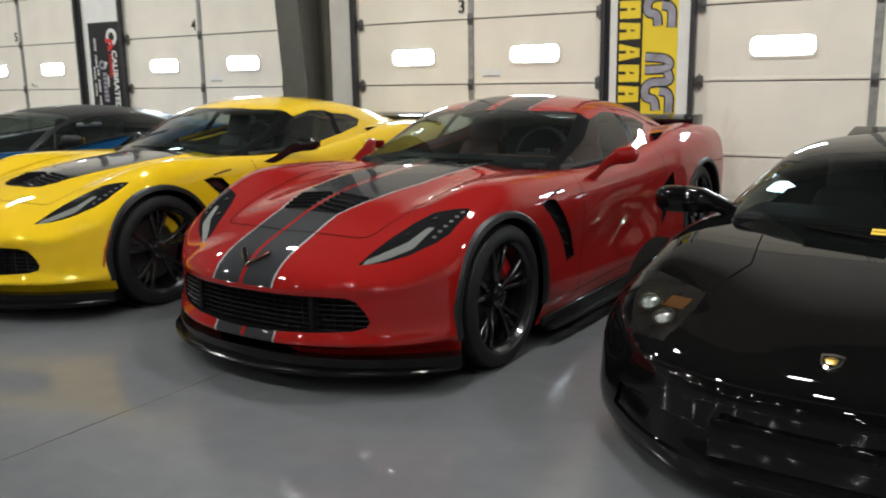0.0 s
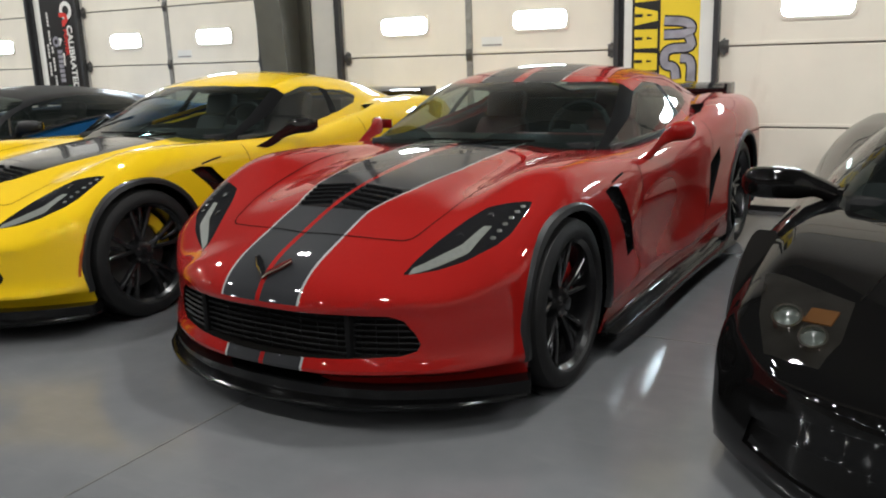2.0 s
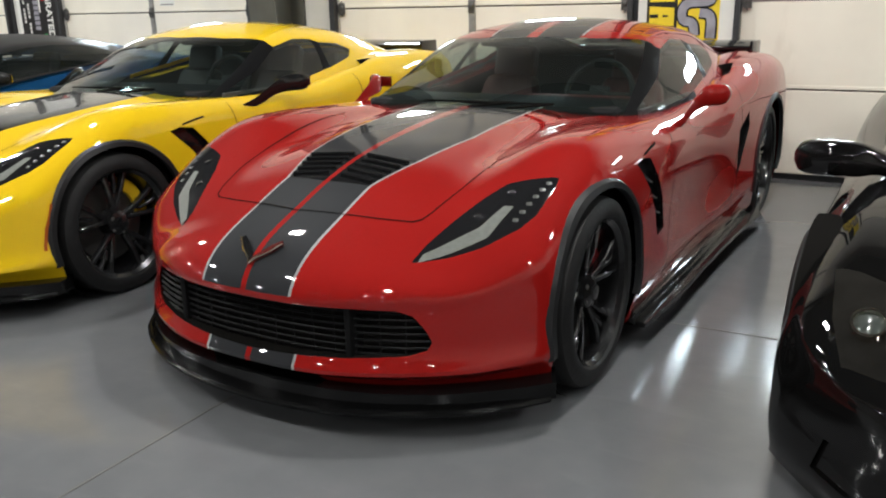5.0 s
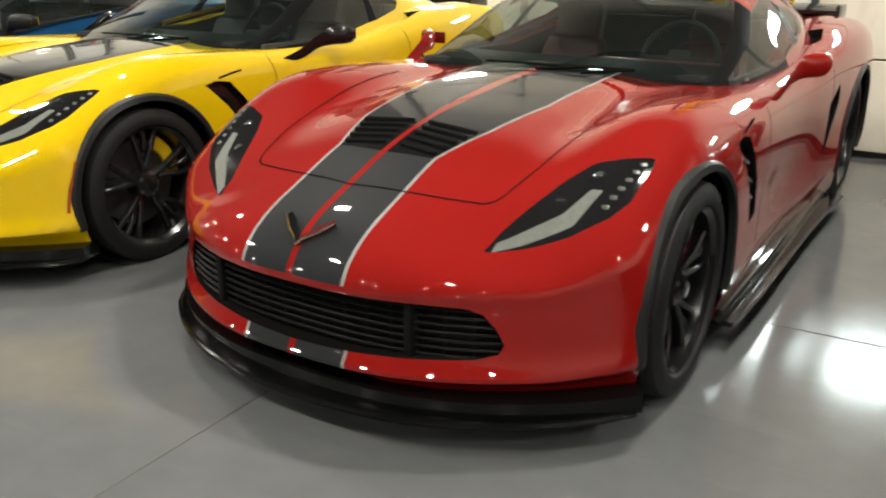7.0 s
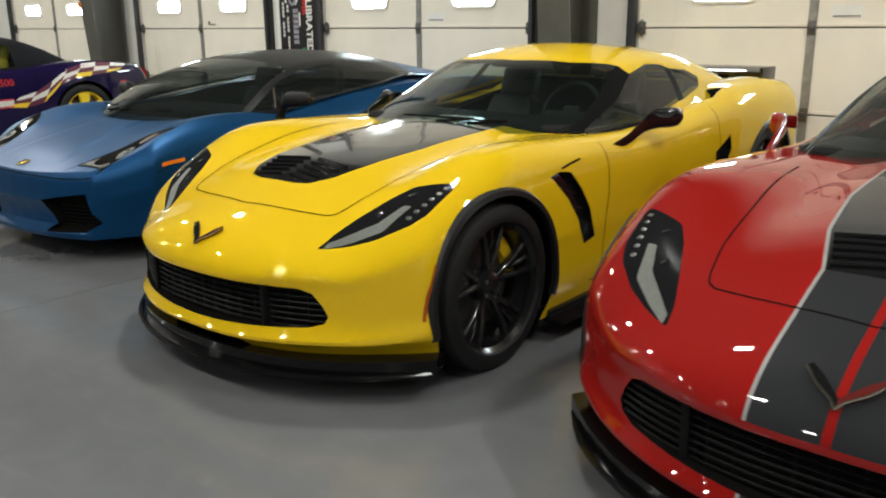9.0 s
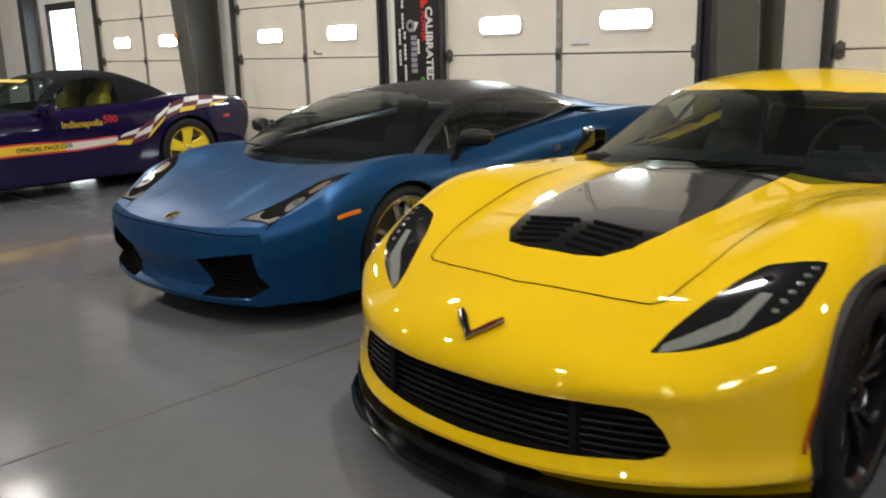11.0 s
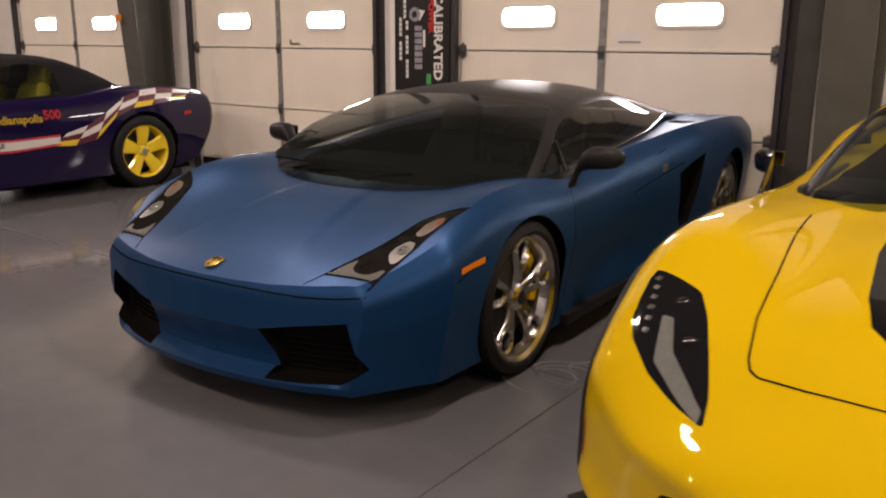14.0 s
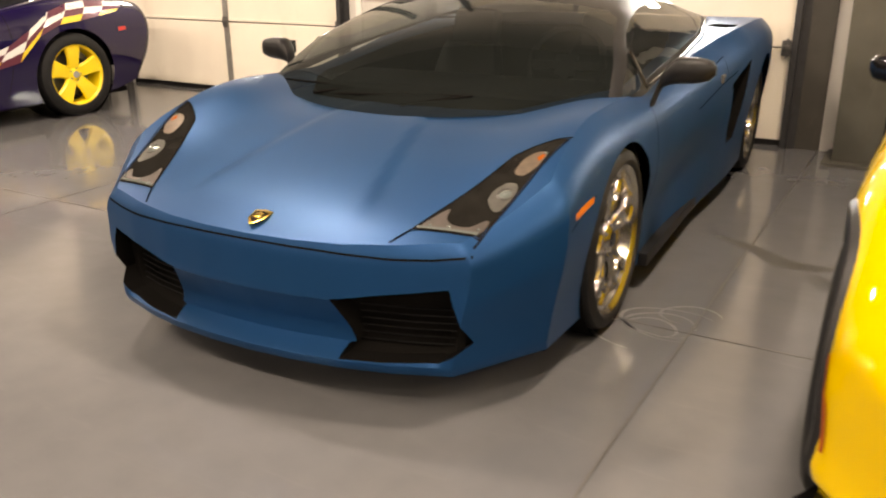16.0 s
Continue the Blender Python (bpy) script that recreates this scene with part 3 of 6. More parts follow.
# the door wall: piers between the openings, and the lintel over them
MAN_DOOR = (-16.95, -15.75, 2.22)
edges = []
for key in ("6", "5", "4", "3", "2"):
    edges += [DOOR_X[key] - DOOR_HALF, DOOR_X[key] + DOOR_HALF]
holes = [(MAN_DOOR[0], MAN_DOOR[1], MAN_DOOR[2])] + [(edges[2 * n], edges[2 * n + 1], DOOR_TOP) for n in range(5)] + [(1.03 + BAY - DOOR_HALF, 1.03 + BAY + DOOR_HALF, DOOR_TOP)]
pieces, at = [], X0
for a, b, top in holes:
    pieces.append(box_bm(at, a, WALL_Y - 0.02, WALL_Y + 0.3, 0.0, HIGH))
    pieces.append(box_bm(a, b, WALL_Y - 0.02, WALL_Y + 0.3, top, HIGH))
    at = b
pieces.append(box_bm(at, X1, WALL_Y - 0.02, WALL_Y + 0.3, 0.0, HIGH))
structure("wall_north", merge(*pieces), M["wallpan"], "white steel-lined wall between the overhead doors", cat="wall")

# joints sawn in the floor
JOINT_X, JOINT_Y = (-11.62, -8.17, -4.715, -1.265, 2.19), (6.215,)
for n, x in enumerate(JOINT_X):
    structure(f"floor_joint_{n + 1}", box_bm(x - 0.004, x + 0.004, Y0, WALL_Y - 0.03, -0.01, 0.0015), M["joint"], "thin dark sawn joint in the concrete floor", cat="floor joint")
for n, y in enumerate(JOINT_Y):
    structure(f"floor_joint_{n + 9}", box_bm(X0, X1, y - 0.004, y + 0.004, -0.01, 0.0012), M["joint"], "thin dark sawn joint in the concrete floor", cat="floor joint")


# a dark curved strip on the floor, widest in the middle
dark_strip = bmesh.new()
edge = []
STRIP_LINE = [(-4.88, 7.335), (-4.70, 7.235), (-4.56, 7.095), (-4.44, 7.09), (-4.31, 7.14)]
for k, (u, v) in enumerate(STRIP_LINE):
    a, b = STRIP_LINE[max(0, k - 1)], STRIP_LINE[min(len(STRIP_LINE) - 1, k + 1)]
    t = Vector((b[0] - a[0], b[1] - a[1])).normalized()
    h = (0.018, 0.034, 0.055, 0.045, 0.02)[k]
    edge.append([dark_strip.verts.new((u - t.y * h, v + t.x * h, 0.0012)), dark_strip.verts.new((u + t.y * h, v - t.x * h, 0.0012))])
for p, q in zip(edge, edge[1:]):
    dark_strip.faces.new((p[0], p[1], q[1], q[0]))
bmesh.ops.recalc_face_normals(dark_strip, faces=dark_strip.faces[:])
structure("floor_mark", dark_strip, M["joint"], "dull dark smear on the floor", cat="floor mark")


def scuff_ring(cx, cy, r, a0, a1, wide=0.006):
    """A faint arc rubbed into the floor coating."""
    bm, prev = bmesh.new(), None
    for k in range(25):
        a = radians(a0 + (a1 - a0) * k / 24)
        w = wide * math.sin(math.pi * (k + 0.5) / 25)
        rr = r * (1 + 0.06 * math.sin(3 * a + r * 40))
        pair = [bm.verts.new((cx + (rr + d) * math.cos(a) * 1.25, cy + (rr + d) * math.sin(a), 0.0012)) for d in (-w, w)]
        if prev:
            bm.faces.new((prev[0], prev[1], pair[1], pair[0]))
        prev = pair
    bmesh.ops.recalc_face_normals(bm, faces=bm.faces[:])
    return bm


for n, (cx, cy, r, a0, a1) in enumerate(((-4.82, 6.24, 0.10, 0, 330), (-4.80, 6.26, 0.135, 40, 300), (-4.85, 6.20, 0.075, -60, 200), (-4.74, 6.36, 0.09, 20, 260), (-4.88, 6.12, 0.12, 100, 280))):
    structure(f"floor_scuff_{n + 1}", scuff_ring(cx, cy, r, a0, a1), M["scuff"], "pale curved scuff on the floor coating", cat="floor mark")


def text_bm(body, size, depth=0.002, bold=0.0):
    cu = bpy.data.curves.new("txt", "FONT")
    cu.body, cu.size, cu.extrude, cu.offset, cu.resolution_u = body, size, depth, bold, 3
    cu.align_x, cu.align_y = "CENTER", "CENTER"
    ob = bpy.data.objects.new("txt", cu)
    scene.collection.objects.link(ob)
    dg = bpy.context.evaluated_depsgraph_get()
    me = bpy.data.meshes.new_from_object(ob.evaluated_get(dg))
    bm = bmesh.new()
    bm.from_mesh(me)
    bpy.data.objects.remove(ob)
    bpy.data.curves.remove(cu)
    bpy.data.meshes.remove(me)
    return bm


ON_WALL = pose(0, 0, 0, 90, 0, 0)


def pill(w, h, n=8):
    r = h / 2
    out = []
    for s, a0 in ((1, -90), (-1, 90)):
        for k in range(n + 1):
            a = radians(a0 + 180 * k / n)
            out.append((s * (w / 2 - r) + r * math.cos(a), r * math.sin(a)))
    return out


def soft_rect(w, h, r, n=4):
    out = []
    for sx, sz, a0 in ((1, -1, -90), (1, 1, 0), (-1, 1, 90), (-1, -1, 180)):
        for k in range(n + 1):
            a = radians(a0 + 90 * k / n)
            out.append((sx * (w / 2 - r) + r * math.cos(a), sz * (h / 2 - r) + r * math.sin(a)))
    return out


def overhead_door(number, x):
    """A sectional door: five sections with a centre stile, two pill windows, hinges, rollers and tracks."""
    door = thing("overhead_door", pose(x, WALL_Y, 0), "cream steel sectional overhead garage door with two lit slot windows", "garage door", "row of overhead doors")
    lines = [SILL, *SEAMS, DOOR_TOP]
    for n, (z0, z1) in enumerate(zip(lines, lines[1:])):
        h = DOOR_HALF - 0.005
        if n != 2:
            panel = box_bm(-h, h, 0.0, 0.05, z0 + 0.006, z1 - 0.006, 0.006)
        else:
            # the section with the windows is built round its two openings
            zc, wh, ww = 1.527, 0.16, 0.50
            bits = [box_bm(-h, h, 0, 0.05, z0 + 0.006, zc - wh / 2), box_bm(-h, h, 0, 0.05, zc + wh / 2, z1 - 0.006),
                    box_bm(-h, -0.92, 0, 0.05, zc - wh / 2, zc + wh / 2), box_bm(-0.42, 0.42, 0, 0.05, zc - wh / 2, zc + wh / 2), box_bm(0.92, h, 0, 0.05, zc - wh / 2, zc + wh / 2)]
            panel = merge(*bits)
        part("door_panel", panel, M["door"], door, smooth=False)
        if n:
            part("seam", box_bm(-h, h, 0.012, 0.03, z0 - 0.006, z0 + 0.006), M["door_line"], door, "dark joint between door sections", smooth=False)
            rib = box_bm(-h, h, -0.006, 0.004, z0 + 0.008, z0 + 0.03, 0.002)
            part("section_rail", rib, M["door"], door, smooth=False)
    part("bottom_seal", box_bm(-DOOR_HALF, DOOR_HALF, 0.0, 0.05, 0.0, SILL + 0.004), M["rubber"], door, "black rubber bottom seal", smooth=False)
    for sx in (-1, 1):
        win = part("window", merge(prism_bm(soft_rect(0.51, 0.17, 0.055), 1, 0.02, 0.03)), M["daylight"], door, "bright slot window with daylight behind", smooth=False)
        win.location = (sx * 0.67, 0, 1.527)
        out, inn = soft_rect(0.535, 0.195, 0.065), soft_rect(0.485, 0.145, 0.05)
        bm = bmesh.new()
        rings = [[bm.verts.new((u, d, w)) for u, w in ring] for ring, d in ((out, 0.0), (out, -0.012), (inn, -0.012), (inn, 0.018))]
        for p, q in zip(rings, rings[1:]):
            for k in range(len(p)):
                bm.faces.new((p[k], p[(k + 1) % len(p)], q[(k + 1) % len(p)], q[k]))
        bmesh.ops.recalc_face_normals(bm, faces=bm.faces[:])
        fr = part("window_frame", bm, M["door"], win)
    part("centre_stile", box_bm(-0.03, 0.03, -0.012, 0.002, SILL, DOOR_TOP, 0.004), M["stile"], door, "galvanised centre stile", smooth=False)
    hinge = None
    for z in SEAMS:
        for hx in (-1, 0, 1):
            bm = merge(box_bm(-0.028, 0.028, -0.026, -0.012, -0.05, 0.05, 0.006), box_bm(-0.02, 0.02, -0.04, -0.012, -0.018, 0.018, 0.006),
                       *( [prism_bm([(0.0, -0.065), (0.05 * hx, -0.025), (0.05 * hx, 0.025), (0.0, 0.065)], 1, -0.03, -0.008)] if hx else [] ))
            h = part("hinge", bm, M["steel"], door, "dark galvanised hinge")
            h.location = (hx * (DOOR_HALF - 0.045), 0, z)
    for sx in (-1, 1):
        part("track", merge(box_bm(sx * (DOOR_HALF + 0.015) - 0.02, sx * (DOOR_HALF + 0.015) + 0.02, -0.09, -0.03, 0, DOOR_TOP + 0.2, 0.004),
                            box_bm(sx * (DOOR_HALF + 0.05) - 0.035, sx * (DOOR_HALF + 0.05) + 0.035, -0.04, -0.021, 0, DOOR_TOP + 0.1)), M["jamb"], door, "dark steel door track", smooth=False)
    if number in "345":
        no = part("bay_number", moved(text_bm(number, 0.17, 0.002, 0.002), pose(-0.1, -0.008, 1.98, 90)), M["print_black"], door, "black painted bay number", smooth=False)
    if number in "34":
        part("sticker", box_bm(0.12, 0.32, -0.004, 0.0, 1.32, 1.40), M["banner_white"], door, "faded paper sticker", smooth=False)
        part("sticker_print", box_bm(0.13, 0.31, -0.006, -0.004, 1.327, 1.337), M["door_line"], door, smooth=False)
    if number == "5":
        part("lift_handle", merge(box_bm(0.17, 0.3, -0.02, -0.004, 1.30, 1.312), box_bm(0.17, 0.182, -0.02, 0.0, 1.30, 1.34)), M["stile"], door, smooth=False)
    return door


for key, x in DOOR_X.items():
    overhead_door(key, x)
overhead_door("1", 1.03 + BAY)


def steel_column(x):
    """A tapered steel frame column: outer flange at the wall, web, and an inner flange that leans into the hall."""
    col = thing("steel_column", pose(x, WALL_Y, 0), "grey-green tapered steel frame column standing at the wall", "column", "frame columns")
    lo, hi, top = -0.36, -0.78, HIGH
    part("outer_flange", box_bm(-0.15, 0.15, -0.06, -0.03, 0, top), M["column"], col, smooth=False)
    part("web", prism_bm([(-0.045, 0), (lo + 0.02, 0), (hi + 0.02, top), (-0.045, top)], 0, -0.006, 0.006), M["column"], col, smooth=False)
    part("inner_flange", prism_bm([(lo, 0), (lo + 0.02, 0), (hi + 0.02, top), (hi, top)], 0, -0.15, 0.15), M["column"], col, smooth=False)
    part("base_plate", box_bm(-0.2, 0.2, -0.45, -0.025, 0, 0.02), M["column"], col, smooth=False)
    if abs(x + 11.77) < 0.1:
        part("tag", box_bm(-0.15, -0.06, -0.527, -0.515, 1.53, 1.60, 0.003), M["amber"], col, "small orange tag")
    return col


for x in (-4.45, -11.77, 2.87):
    steel_column(x)
structure("trim", box_bm(-4.925, -4.71, WALL_Y - 0.036, WALL_Y - 0.022, 0.0, HIGH - 0.02, 0.003), M["jamb_board"], "dark weathered steel jamb board beside the door", cat="trim")

# banners that hang between the doors


def bar(u0, u1, v0, v1, y, mat, parent, label=""):
    return part("printed_bar", box_bm(u0, u1, y - 0.002, y, v0, v1), mat, parent, label, smooth=False)


def ribbon_print(pts, half, y0, y1):
    """A flat printed stroke along a bent line (u, z) on the wall."""
    bm = bmesh.new()
    rows = []
    for k, (u, w) in enumerate(pts):
        a, b = pts[max(0, k - 1)], pts[min(len(pts) - 1, k + 1)]
        t = Vector((b[0] - a[0], b[1] - a[1])).normalized()
        rows.append([bm.verts.new(q) for q in ((u - t.y * half, y0, w + t.x * half), (u + t.y * half, y0, w - t.x * half), (u + t.y * half, y1, w - t.x * half), (u - t.y * half, y1, w + t.x * half))])
    for p, q in zip(rows, rows[1:]):
        for k in range(4):
            bm.faces.new((p[k], p[(k + 1) % 4], q[(k + 1) % 4], q[k]))
    bm.faces.new(rows[0])
    bm.faces.new(rows[-1])
    bmesh.ops.recalc_face_normals(bm, faces=bm.faces[:])
    return bm


def rounded_line(pts, n=5, r=0.5):
    """A bent line with its inner corners rounded."""
    out = [pts[0]]
    for a, b, c in zip(pts, pts[1:], pts[2:]):
        b, a, c = Vector(b), Vector(a), Vector(c)
        p, q = b.lerp(a, r * 0.98), b.lerp(c, r * 0.98)
        out += [tuple((1 - s) ** 2 * p + 2 * s * (1 - s) * b + s * s * q) for s in (k / n for k in range(n + 1))]
    return out + [pts[-1]]


yb = thing("hanging_banner", pose(-0.83, WALL_Y - 0.05, 0), "yellow and black vinyl sponsor banner hanging between doors", "banner")
part("backing", box_bm(-0.352, 0.35, 0.0, 0.02, 0.55, 3.3), M["banner_white"], yb, "white banner backing", smooth=False)
part("yellow_field", box_bm(-0.285, 0.239, -0.004, -0.001, 0.6, 3.25), M["banner_yellow"], yb, "yellow vinyl field", smooth=False)
part("black_band", box_bm(-0.285, -0.062, -0.007, -0.004, 0.6, 3.25), M["banner_black"], yb, "black vinyl band", smooth=False)
for k in range(12):
    z0 = 0.72 + 0.176 * k
    wide = (0.062, 0.03, 0.055)[k % 3]
    part("block_print", prism_bm([(-0.265, z0 + 0.012), (-0.082, z0 + 0.075 - wide), (-0.082, z0 + 0.075 + wide * 1.3), (-0.265, z0 + 0.158)], 1, -0.010, -0.0075), M["banner_yellow"], yb, "yellow block print", smooth=False)
    part("block_slit", prism_bm([(-0.262, z0 + 0.075), (-0.20, z0 + 0.075), (-0.20, z0 + 0.10), (-0.262, z0 + 0.10)], 1, -0.012, -0.0105), M["banner_black"], yb, smooth=False)
    part("block_slit", prism_bm([(-0.165, z0 + 0.08), (-0.125, z0 + 0.083), (-0.125, z0 + 0.092), (-0.165, z0 + 0.098)], 1, -0.012, -0.0105), M["banner_black"], yb, smooth=False)
for z0 in (0.72, 1.42, 2.12, 2.82):
    loops = ([(-0.03, z0 + 0.045), (0.175, z0 + 0.03), (0.185, z0 - 0.06), (-0.03, z0 - 0.06)], [(0.16, z0 - 0.07), (0.20, z0 - 0.17), (-0.02, z0 - 0.16), (-0.03, z0 - 0.30), (0.06, z0 - 0.30), (0.07, z0 - 0.40)], [(0.10, z0 - 0.24), (0.19, z0 - 0.25), (0.185, z0 - 0.42)])
    for pts in loops:
        line = rounded_line(pts)
        part("emblem_outline", ribbon_print(line, 0.043, -0.008, -0.005), M["banner_black"], yb, "dark emblem outline", smooth=False)
        part("emblem_shape", ribbon_print(line, 0.031, -0.012, -0.0085), M["banner_grey"], yb, "silver looping emblem print", smooth=False)

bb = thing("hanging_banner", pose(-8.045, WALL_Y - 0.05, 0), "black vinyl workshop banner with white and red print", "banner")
part("backing", box_bm(-0.28, 0.33, 0.0, 0.02, 0.9, 2.09), M["banner_black"], bb, "black vinyl sheet", smooth=False)
part("upper_sheet", box_bm(-0.28, 0.33, 0.0, 0.02, 2.095, 3.2), M["banner_white"], bb, "white sheet over the banner", smooth=False)
part("side_strip", box_bm(-0.34, -0.285, 0.0, 0.03, 0.0, 3.3), M["banner_white"], bb, "white strip", smooth=False)
down = pose(0, 0, 0, 90) @ pose(0, 0, 0, 0, 0, -90)
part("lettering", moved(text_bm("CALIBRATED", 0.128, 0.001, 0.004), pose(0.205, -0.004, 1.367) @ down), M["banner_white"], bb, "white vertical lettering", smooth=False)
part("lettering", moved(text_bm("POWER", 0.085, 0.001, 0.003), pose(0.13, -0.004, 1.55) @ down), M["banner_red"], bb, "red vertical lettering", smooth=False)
part("gear_emblem", moved(lathe_bm([(0.055, -0.003), (0.105, -0.003), (0.105, 0.0)], 20), pose(0.185, -0.004, 1.905, 0, 0, 90)), M["banner_white"], bb, "white gear ring print")
part("red_block", ribbon_print(rounded_line([(0.06, 1.86), (0.17, 1.86), (0.19, 1.79), (0.11, 1.77)]), 0.026, -0.008, -0.005), M["banner_red"], bb, "red bent print", smooth=False)
part("red_block", box_bm(0.10, 0.145, -0.006, -0.003, 1.73, 1.80), M["banner_red"], bb, "red bent print", smooth=False)
part("gear_emblem", moved(lathe_bm([(0.03, -0.003), (0.062, -0.003), (0.062, 0.0)], 16), pose(-0.05, -0.004, 1.56, 0, 0, 90)), M["banner_grey"], bb, "grey gear ring print")
part("wedge_print", prism_bm([(0.0, 1.60), (0.065, 1.59), (0.0, 1.50)], 1, -0.006, -0.003), M["banner_white"], bb, "white triangle print", smooth=False)
for k in range(7):
    bar(-0.053, 0.03, 1.09 + 0.055 * k, 1.132 + 0.055 * k, -0.001, M["banner_grey"], bb, "grey print block")
bar(0.04, 0.065, 1.28, 1.425, -0.001, M["banner_white"], bb, "small white print")
for u, z_lo, z_hi in ((-0.165, 1.53, 1.965), (-0.14, 1.01, 1.515), (-0.215, 1.165, 1.545)):
    n = int((z_hi - z_lo) / 0.042)
    for k in range(n):
        if k % 5 != 4:
            bar(u - 0.014, u + 0.014, z_lo + k * 0.042, z_lo + k * 0.042 + 0.034, -0.001, M["banner_white"], bb, "small white print")
bar(0.08, 0.13, 0.96, 1.05, -0.001, M["banner_green"], bb, "green print")

# the glazed side door far along the wall
md = thing("glazed_door", pose(-16.35, WALL_Y, 0), "steel side door with bright full glass pane", "door")
part("pane", box_bm(-0.52, 0.52, 0.03, 0.04, 0.1, 2.12), M["door_daylight"], md, "daylit glass pane", smooth=False)
part("frame", merge(box_bm(-0.6, -0.5, 0.0, 0.08, 0, 2.22), box_bm(0.5, 0.6, 0.0, 0.08, 0, 2.22), box_bm(-0.5, 0.5, 0.0, 0.08, 2.1, 2.22), box_bm(-0.5, 0.5, 0.0, 0.08, 0.0, 0.12)), M["jamb"], md, "dark door frame", smooth=False)
ep = thing("wall_panel", pose(-16.4, WALL_Y - 0.03, 0), "pale panel over the side door", "panel")
part("sheet", box_bm(-0.6, 0.6, -0.02, 0.0, 2.4, 3.1, 0.004), M["door"], ep, smooth=False)
post = thing("pipe_post", pose(-17.25, WALL_Y - 0.2, 0), "dark steel post beside the side door", "post")
part("post", box_bm(-0.1, 0.1, -0.1, 0.1, 0, HIGH, 0.01), M["jamb"], post, smooth=False)

# lamps under the ceiling
first_lamp = None
for x, y in LAMP_SPOTS:
    if first_lamp is None:
        first_lamp = thing("high_bay_lamp", pose(x, y, LAMP_Z), "white square high-bay ceiling lamp, switched on", "ceiling lamp", "ceiling lamps")
        part("housing", box_bm(-0.24, 0.24, -0.17, 0.17, 0.01, 0.09, 0.01), M["wallpan"], first_lamp, smooth=False)
        part("tube", box_bm(-0.17, 0.17, -0.10, 0.10, -0.03, 0.009, 0.01), M["lamp_face"], first_lamp, "lit lamp panel")
        for sx in (-0.2, 0.2):
            part("hanger", tube_bm([(sx, 0, 0.09), (sx, 0, HIGH - LAMP_Z)], 0.006, 6), M["steel"], first_lamp)
    else:
        copy_thing(first_lamp, pose(x, y, LAMP_Z))
    ld = bpy.data.lights.new("lamp_light", "AREA")
    ld.shape, ld.size, ld.size_y, ld.energy, ld.color = "RECTANGLE", 0.34, 0.20, 2 * LAMP_POWER * (0.45 if y < 0 else 1.1), (1.0, 0.93, 0.82)
    lo = new("lamp_light", ld)
    lo.matrix_basis = pose(x, y, LAMP_Z - 0.04)

# ---------------------------------------------------------------- cars
# Each car stands with its front axle over its own origin; its nose points to -y, its left side to +x.


def body_shell(p, nx=48, ny=112, nz=16, soft=2):
    def place(a, b, c):
        y0 = p["nose"] + (p["plan"](np.abs(a)) if "plan" in p else p["sweep"] * np.abs(a) ** p["sweep_pow"]) + p["face"](b) + (p["recess"](np.abs(a), b) if "recess" in p else 0.0)
        y1 = p["tail"] - p["tail_sweep"] * np.abs(a) ** 2.6 + p["tail_face"](b)
        y = y0 + (y1 - y0) * c
        half = p["half"](y)
        x = a * half * (p["side"](b) + (p["rise"](y) * b ** 3 if "rise" in p else 0.0)) + np.sign(a) * p["pinch"](np.abs(a), b, y)
        xt = np.abs(a) * half * p["side"](1.0)
        zt, zb = p["top"](xt, y), p["under"](y)
        return x, y, zb + (zt - zb) * b

    return shell_bm(nx, ny, nz, place, soft)


def canopy_bm(s0, s1, bow, zc, xr, drop, xb, zb, ns=60, nu=10, nw=9, soft=2):
    """The cabin: stations from s0 to s1; centre line, roof rail and belt line give each section."""
    s = np.linspace(s0, s1, ns + 1)[:, None]
    u = np.concatenate([np.linspace(0, 1, nu + 1), 1 + np.linspace(0, 1, nw + 1)[1:]])[None, :]
    t1, t2 = np.clip(u, 0, 1), np.clip(u - 1, 0, 1)
    x = xr(s) * t1 + (xb(s) - xr(s)) * t2 + 0.02 * np.sin(np.pi * t2)
    z = zc(s) - drop(s) * t1 ** 2.2
    z = z + (zb(s) - (zc(s) - drop(s))) * t2
    y = s + bow(s) * (x / 0.8) ** 2
    g = np.stack([x, y + 0 * x, z], -1)
    g = np.concatenate([g[:, :0:-1] * np.array([-1, 1, 1]), g], 1)
    for _ in range(soft):
        m = g.copy()
        m[:, 1:-1] = 0.5 * g[:, 1:-1] + 0.25 * (g[:, :-2] + g[:, 2:])
        m[1:-1] = 0.5 * m[1:-1] + 0.25 * (m[:-2] + m[2:])
        m[0], m[-1], m[:, 0], m[:, -1] = g[0], g[-1], g[:, 0], g[:, -1]
        g = m
    bm = bmesh.new()
    vs = [[bm.verts.new(q) for q in row] for row in g]
    for p, q in zip(vs, vs[1:]):
        for k in range(len(p) - 1):
            bm.faces.new((p[k], p[k + 1], q[k + 1], q[k]))
    bm.normal_update()
    if sum(f.normal.z for f in bm.faces) < 0:
        bmesh.ops.reverse_faces(bm, faces=bm.faces[:])
        bm.normal_update()
    return bm


